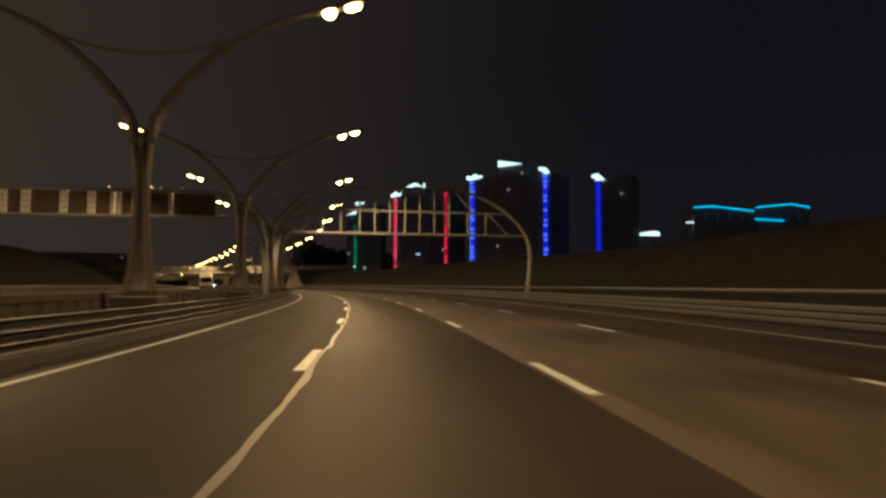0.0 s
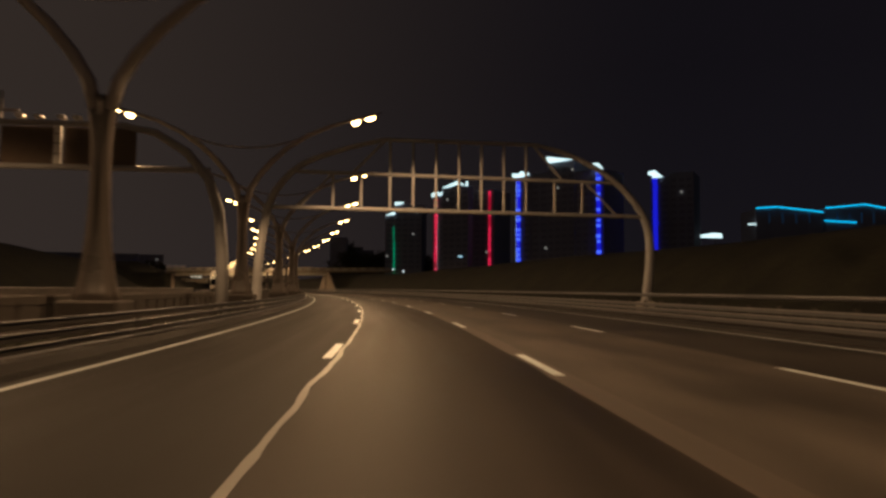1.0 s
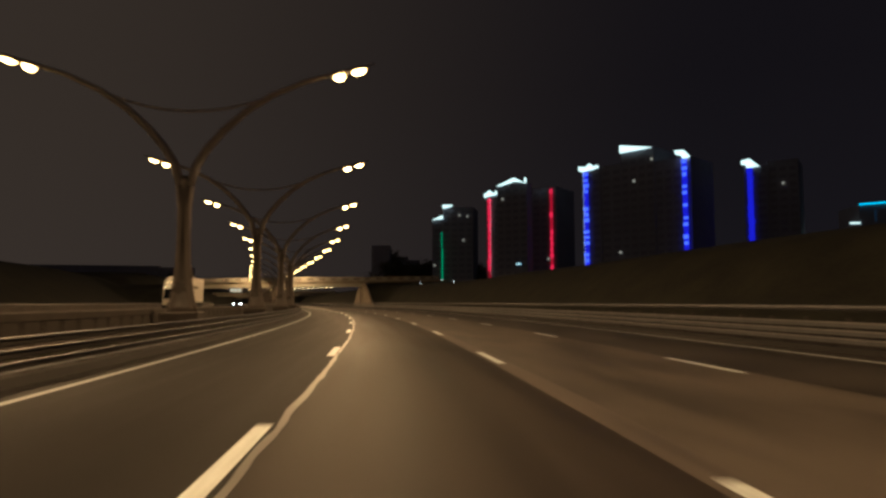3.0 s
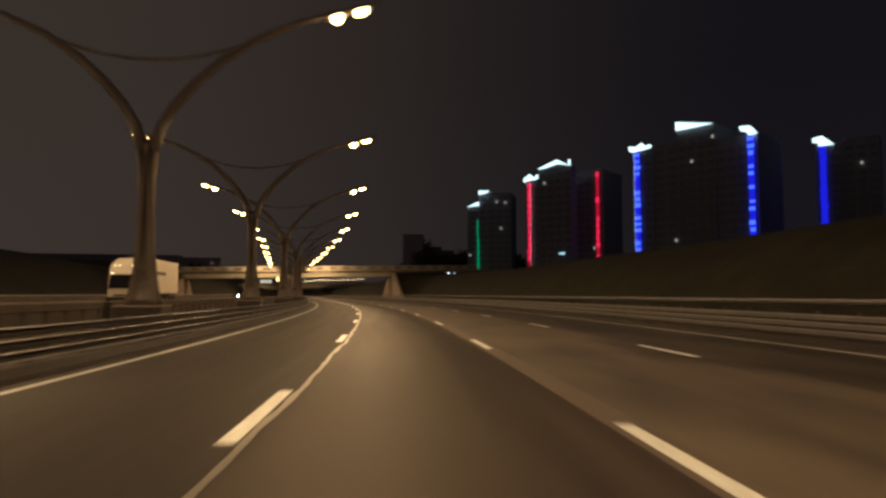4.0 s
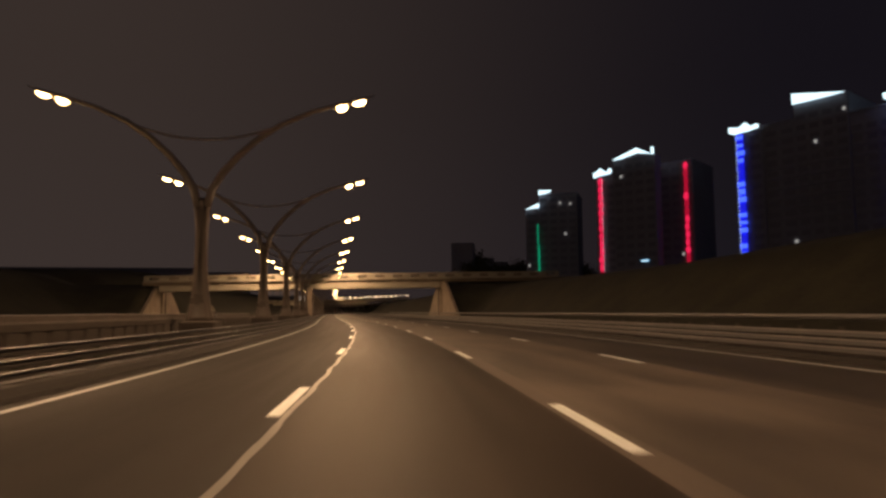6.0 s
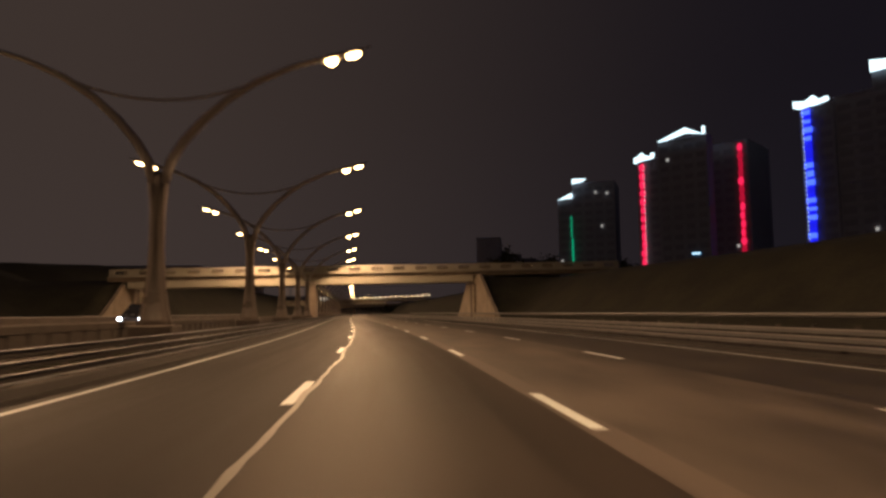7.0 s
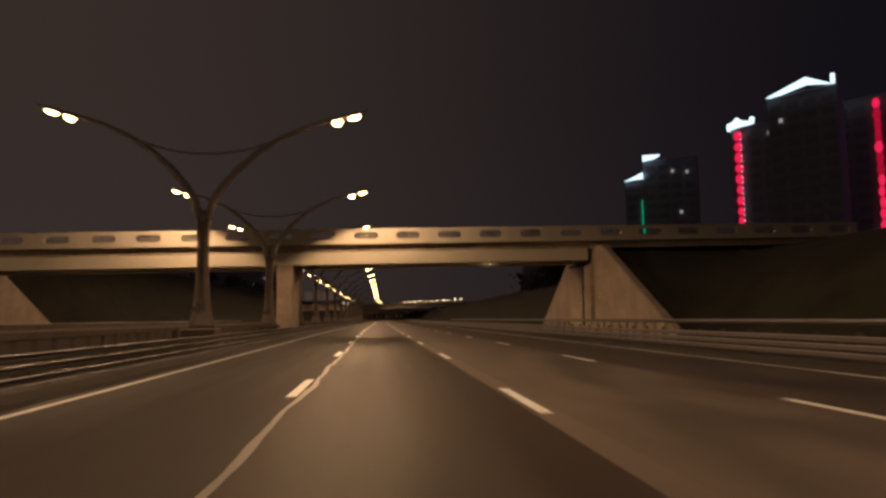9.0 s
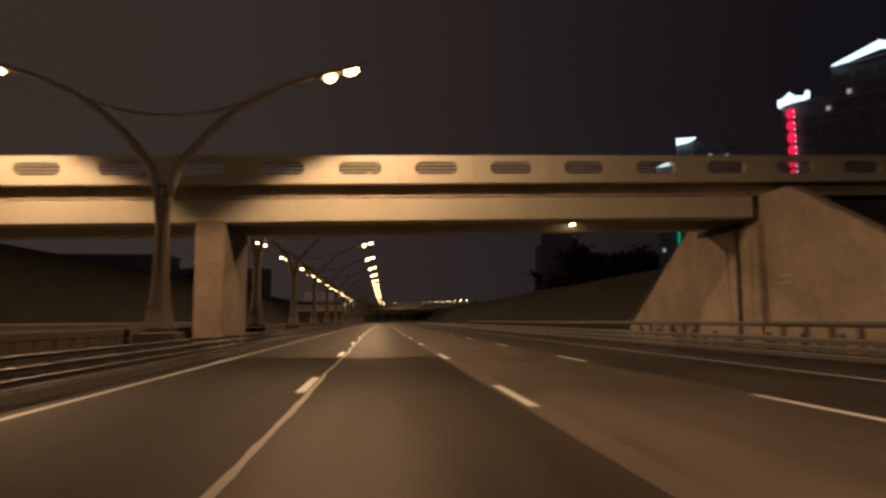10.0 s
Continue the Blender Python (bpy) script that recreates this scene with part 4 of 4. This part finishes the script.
def tree(seed, height, spread, label, group):
    rng = random.Random(seed)
    t = empty("tree", Matrix(), label, "tree", group)
    bm = bmesh.new()
    tube(bm, [(0, 0, -0.3), (0.1, 0, height * 0.2), (0, 0.15, height * 0.5), (0.1, 0.05, height * 0.85)],
         [height * 0.028, height * 0.022, height * 0.014, height * 0.004], 8)
    tips = []
    for k in range(9):
        z0 = height * rng.uniform(0.08, 0.7)
        a = rng.uniform(0, 2 * math.pi)
        reach = spread * rng.uniform(0.45, 0.95) * (1.15 - z0 / height)
        tip = Vector((math.cos(a) * reach, math.sin(a) * reach, z0 + height * rng.uniform(0.08, 0.22)))
        tube(bm, [(0, 0, z0), tip * 0.5 + Vector((0, 0, z0 * 0.5)), tip], [height * 0.009, height * 0.006, height * 0.002], 5)
        tips.append(tip)
    part("trunk", bm, BARK, t)
    tips.append(Vector((0, 0, height * 0.85)))
    verts, faces = [], []
    for k in range(1100):
        c = rng.choice(tips) + Vector((rng.gauss(0, spread * 0.22), rng.gauss(0, spread * 0.22), rng.gauss(0, height * 0.07)))
        r = height * rng.uniform(0.012, 0.03)
        n = len(verts)
        for q in range(4):
            verts.append(c + Vector((rng.uniform(-1, 1), rng.uniform(-1, 1), rng.uniform(-1, 1))) * r * 1.6)
        faces += [(n, n + 1, n + 2), (n, n + 2, n + 3), (n, n + 3, n + 1), (n + 1, n + 3, n + 2)]
    me = bpy.data.meshes.new("crown")
    me.from_pydata([tuple(v) for v in verts], [], faces)
    me.materials.append(LEAF)
    ob = new("crown", me)
    ob.parent = t
    return t


rng = random.Random(5)
kinds = [tree(k, 9.0 + k, 4.0 + 0.6 * k, "dark leafy tree seen as a night silhouette", "bank trees") for k in range(3)]
spots = []
for k in range(8):
    spots.append((425 + rng.uniform(-14, 14), 72 + 5.5 * k))
for k in range(9):
    spots.append((402 + 6.5 * k + rng.uniform(-2, 2), -rng.uniform(42, 53)))
far_spots = [(103.5, 437.0, 2.7), (108.5, 438.0, 2.5), (116.5, 478.0, 3.1), (124.0, 482.0, 2.9), (131.0, 484.0, 2.7), (138.0, 486.0, 2.3)]
for n, (s, lat) in enumerate(spots):
    big = 1.75 if n < 8 else rng.uniform(0.32, 0.46)
    m = Matrix.Translation(W(s, lat, ridge(s, lat) - 0.2)) @ Matrix.Rotation(rng.uniform(0, 6.28), 4, "Z") @ Matrix.Scale(big, 4)
    if n < 3:
        kinds[n].matrix_basis = m
    else:
        c = copy_thing(kinds[n % 3], m)
        c.scale = (big, big, big)

for n, (x, y, big) in enumerate(far_spots):
    c = copy_thing(kinds[n % 3], pose(x, y, -0.4, 0, 0, 77 * n))
    c.scale = (big * 0.8, big * 0.8, big)

# woods on the horizon beyond the last bend
verts, faces = [], []
for k in range(5200):
    x = rng.uniform(-230, 520)
    top = 9.0 + 5.0 * noise.noise(Vector((x * 0.02, 8.8, 0))) + 3.0 * noise.noise(Vector((x * 0.09, 2.2, 0)))
    c = Vector((x, 940 + rng.uniform(-14, 14) + 0.1 * abs(x), rng.uniform(0.2, 1.0) * top))
    r = rng.uniform(0.9, 2.6)
    n = len(verts)
    for q in range(4):
        verts.append(c + Vector((rng.uniform(-1, 1), rng.uniform(-1, 1), rng.uniform(-1, 1))) * r * 1.6)
    faces += [(n, n + 1, n + 2), (n, n + 2, n + 3), (n, n + 3, n + 1), (n + 1, n + 3, n + 2)]
me = bpy.data.meshes.new("far_woods")
me.from_pydata([tuple(v) for v in verts], [], faces)
me.materials.append(LEAF)
tagged(new("far_woods", me), "dark line of far woods on the horizon", "woods", kind="stuff")

# ---- vehicles on the opposite carriageway ----


def wheel(parent, x, y, r, w):
    bm = bmesh.new()
    bmesh.ops.create_cone(bm, cap_ends=True, segments=20, radius1=r, radius2=r, depth=w)
    bmesh.ops.bevel(bm, geom=[e for e in bm.edges if len(e.link_faces) == 2 and e.calc_face_angle() > 1], offset=r * 0.1, segments=2, affect="EDGES")
    turn = Matrix.Translation((x, y, r)) @ Matrix.Rotation(math.pi / 2, 4, "Y")
    bmesh.ops.transform(bm, matrix=turn, verts=bm.verts)
    tyre = part("wheel", bm, RUBBER, parent)
    bm = bmesh.new()
    bmesh.ops.create_cone(bm, cap_ends=True, segments=16, radius1=r * 0.6, radius2=r * 0.5, depth=w + 0.04)
    bmesh.ops.transform(bm, matrix=turn, verts=bm.verts)
    part("rim", bm, STEEL, tyre)


def truck():
    """Cab and box body; the front faces -y, the road's oncoming way."""
    t = empty("truck", Matrix(), "white box truck with a dark windscreen in the opposite lane", "truck")
    bm = bmesh.new()
    prof = [(-0.1, 0.55), (-0.12, 1.5), (0.12, 2.75), (0.45, 3.15), (0.7, 3.55), (2.2, 3.75), (2.25, 0.6)]
    left = [bm.verts.new((-1.22, y, z)) for y, z in prof]
    right = [bm.verts.new((1.22, y, z)) for y, z in prof]
    bm.faces.new(left[::-1])
    bm.faces.new(right)
    for k in range(len(prof)):
        i = (k + 1) % len(prof)
        bm.faces.new((left[k], left[i], right[i], right[k]))
    bmesh.ops.bevel(bm, geom=bm.edges[:], offset=0.09, segments=2, affect="EDGES")
    cab = part("cab", bm, TRUCK_WHITE, t)
    bm = bmesh.new()
    vs = [bm.verts.new(p) for p in ((-1.1, -0.14, 1.58), (1.1, -0.14, 1.58), (1.04, 0.06, 2.62), (-1.04, 0.06, 2.62))]
    us = [bm.verts.new(v.co + Vector((0, 0.05, 0))) for v in vs]
    bm.faces.new(vs)
    bm.faces.new(us[::-1])
    for k in range(4):
        bm.faces.new((vs[k], us[k], us[(k + 1) % 4], vs[(k + 1) % 4]))
    part("windscreen", bm, GLASS_DARK, cab, "dark windscreen")
    for sx in (-1, 1):
        bm = bmesh.new()
        box(bm, sx * 1.205, sx * 1.235, 0.35, 1.35, 1.7, 2.6)
        part("side_window", bm, GLASS_DARK, cab)
        part("mirror", bevelled_box((0.22, 0.12, 0.55), (sx * 1.42, 0.1, 1.9), 0.03), RUBBER, cab)
        part("headlight", bevelled_box((0.38, 0.08, 0.16), (sx * 0.9, -0.17, 0.78), 0.02), GLASS_DARK, cab, "unlit headlight")
        part("visor_light", bevelled_box((0.16, 0.06, 0.04), (sx * 0.9, 0.02, 2.72), 0.01), WARM_DOT, cab)
        part("marker_light", bevelled_box((0.03, 0.10, 0.05), (sx * 1.235, 1.9, 1.28), 0.008), WARM_DOT, cab)
    part("bumper", bevelled_box((2.46, 0.3, 0.62), (0, -0.08, 0.35), 0.05), RUBBER, cab)
    part("grille", bevelled_box((1.5, 0.06, 0.12), (0, -0.13, 1.02), 0.02), RUBBER, cab)
    bm = bmesh.new()
    pts = [(0.35, 3.10), (0.55, 3.45), (1.1, 3.78), (2.1, 3.92), (2.1, 3.70), (0.7, 3.50)]
    va = [bm.verts.new((-1.05, y, z)) for y, z in pts]
    vb = [bm.verts.new((1.05, y, z)) for y, z in pts]
    bm.faces.new(va[::-1])
    bm.faces.new(vb)
    for k in range(6):
        bm.faces.new((va[k], va[(k + 1) % 6], vb[(k + 1) % 6], vb[k]))
    bmesh.ops.bevel(bm, geom=bm.edges[:], offset=0.05, segments=2, affect="EDGES")
    part("roof_deflector", bm, TRUCK_WHITE, cab)
    # dark block fills the space behind the cab, standing in for its shade
    bm = bmesh.new()
    box(bm, -1.24, 1.24, 2.26, 2.54, 0.9, 3.9)
    part("gap_panel", bm, DARK_STEEL, cab, "dark panel painted as the shade of the gap behind the cab")
    for x in (-0.8, -0.45, 0.45, 0.8):
        part("roof_light", bevelled_box((0.09, 0.06, 0.04), (x, 0.36, 3.28), 0.01), WARM_DOT, cab)
    bm = bevelled_box((2.5, 9.6, 2.75), (0, 7.35, 1.2), 0.05)
    body = part("box_body", bm, TRUCK_WHITE, t)
    part("lettering_bar", bevelled_box((0.02, 3.6, 0.26), (1.262, 5.6, 2.72), 0.004), SIGN_BACK, body, "plain brown bar on the side")
    bm = bmesh.new()
    box(bm, -0.45, 0.45, 0.4, 12.0, 0.75, 1.2)
    part("chassis", bm, RUBBER, t)
    for y in (1.1, 8.6, 9.9, 11.2):
        for x in (-1.05, 1.05):
            wheel(t, x, y, 0.5, 0.3)
    return t


tr = truck()
tr.matrix_basis = at_road(139.6, -19.3) @ Matrix.Diagonal((1, 1, 1.06, 1))


def car():
    t = empty("car", Matrix(), "dark oncoming car with bright white headlights", "car")
    bm = bmesh.new()
    secs = [(0.0, 0.42, 0.62, 0.72), (0.25, 0.32, 0.78, 0.84), (1.1, 0.28, 0.92, 0.88), (1.9, 0.28, 1.0, 0.89), (3.6, 0.28, 1.0, 0.89), (4.2, 0.32, 0.98, 0.86), (4.45, 0.45, 0.85, 0.78)]
    rings = []
    for y, z0, z1, w in secs:
        rings.append([bm.verts.new(p) for p in ((-w, y, z0), (w, y, z0), (w * 1.02, y, (z0 + z1) / 2), (w * 0.93, y, z1), (-w * 0.93, y, z1), (-w * 1.02, y, (z0 + z1) / 2))])
    for a, b in zip(rings, rings[1:]):
        for k in range(6):
            bm.faces.new((a[k], a[(k + 1) % 6], b[(k + 1) % 6], b[k]))
    bm.faces.new(rings[0])
    bm.faces.new(rings[-1][::-1])
    part("body", bm, CAR_PAINT, t)
    bm = bmesh.new()
    low = [bm.verts.new(p) for p in ((-0.8, 1.05, 0.95), (0.8, 1.05, 0.95), (0.8, 4.0, 0.97), (-0.8, 4.0, 0.97))]
    top = [bm.verts.new(p) for p in ((-0.62, 1.95, 1.44), (0.62, 1.95, 1.44), (0.62, 3.3, 1.45), (-0.62, 3.3, 1.45))]
    bm.faces.new(top)
    for k in range(4):
        bm.faces.new((low[k], low[(k + 1) % 4], top[(k + 1) % 4], top[k]))
    bmesh.ops.bevel(bm, geom=bm.edges[:], offset=0.04, segments=2, affect="EDGES")
    part("cabin_glass", bm, GLASS_DARK, t, "dark car windows")
    for x in (-0.62, 0.62):
        part("headlight", bevelled_box((0.24, 0.1, 0.11), (x, 0.03, 0.66), 0.03), HEADLIGHT, t, "bright white headlight")
        for y in (0.85, 3.55):
            wheel(t, x * 1.25, y, 0.32, 0.2)
    return t


c1 = car()
TALL = Matrix.Diagonal((1.05, 1.05, 1.4, 1))
c1.matrix_basis = at_road(199.0, -15.9) @ TALL

# ---- small far lights ----


def far_house(x, y, w, h, dots, seed):
    t = empty("far_building", Matrix.Translation((x, y, 0)), "far-off dark building with a few lit windows", "building", "far buildings")
    bm = bmesh.new()
    box(bm, -w / 2, w / 2, 0, 12, -0.4, h)
    part("wall", bm, TOWER_WALL, t)
    bm = bmesh.new()
    box(bm, -w / 2 - 0.3, w / 2 + 0.3, -0.3, 12.3, h, h + 0.6)
    part("roof", bm, TOWER_WALL, t)
    q = random.Random(seed)
    for k in range(dots):
        bm = bmesh.new()
        xx, zz = q.uniform(-w * 0.45, w * 0.45), q.uniform(h * 0.35, h * 0.9)
        box(bm, xx - 0.3, xx + 0.3, -0.25, -0.05, zz, zz + 0.6)
        part("lit_window", bm, WINDOW_GLOW, t)
    return t


far_house(-54, 402, 88, 17.5, 12, 1)
far_house(-22, 508, 44, 22, 4, 2)
far_house(150, 432, 34, 18, 6, 4)

# building added in place of a far sign gantry; its lit panels are glow
fb = empty("far_building", Matrix.Translation((38.9 - 26, 226.4 + 560, 0)), "far-off building standing in for a sign gantry's pale lit panels", "building", "far buildings")
bm = bmesh.new()
box(bm, -34, 26, 0, 14, -0.4, 17)
part("wall", bm, TOWER_WALL, fb)
bm = bmesh.new()
box(bm, -22, 3.5, -0.6, 13, 17.0, 24.5)
part("upper_storey", bm, PALE_FACADE, fb, "upper storey glowing in place of pale lit panels")
for x in (-15.5, -9.0, -2.6):
    bm = bmesh.new()
    box(bm, x - 0.35, x + 0.35, -0.9, -0.55, 17.0, 24.5)
    part("pilaster", bm, TOWER_WALL, fb)
for x in (10.5, 14.2, 18.0):
    bm = bmesh.new()
    box(bm, x - 1.5, x + 1.5, -0.3, -0.05, 9.6, 15.4)
    part("lit_window", bm, PALE_WINDOW, fb, "tall glowing panel")

# lamp fixed under the overpass
ul = empty("underpass_lamp", at_road(BR_S + 4.15, 9.3, 0) @ Matrix.Translation((0, 0, 5.86)), "small lit lamp fixed under the overpass", "lamp")
part("housing", bevelled_box((0.42, 0.26, 0.12), (0, 0, -0.11), 0.02), GREY_PAINT, ul)
bm = bmesh.new()
bmesh.ops.create_uvsphere(bm, u_segments=12, v_segments=8, radius=1.0)
for v in bm.verts:
    v.co = Vector((v.co.x * 0.15, v.co.y * 0.10, -0.11 + min(v.co.z, 0.0) * 0.06))
part("lit_lens", bm, FAR_LAMP_GLOW, ul, "glowing warm lens", smooth=True)
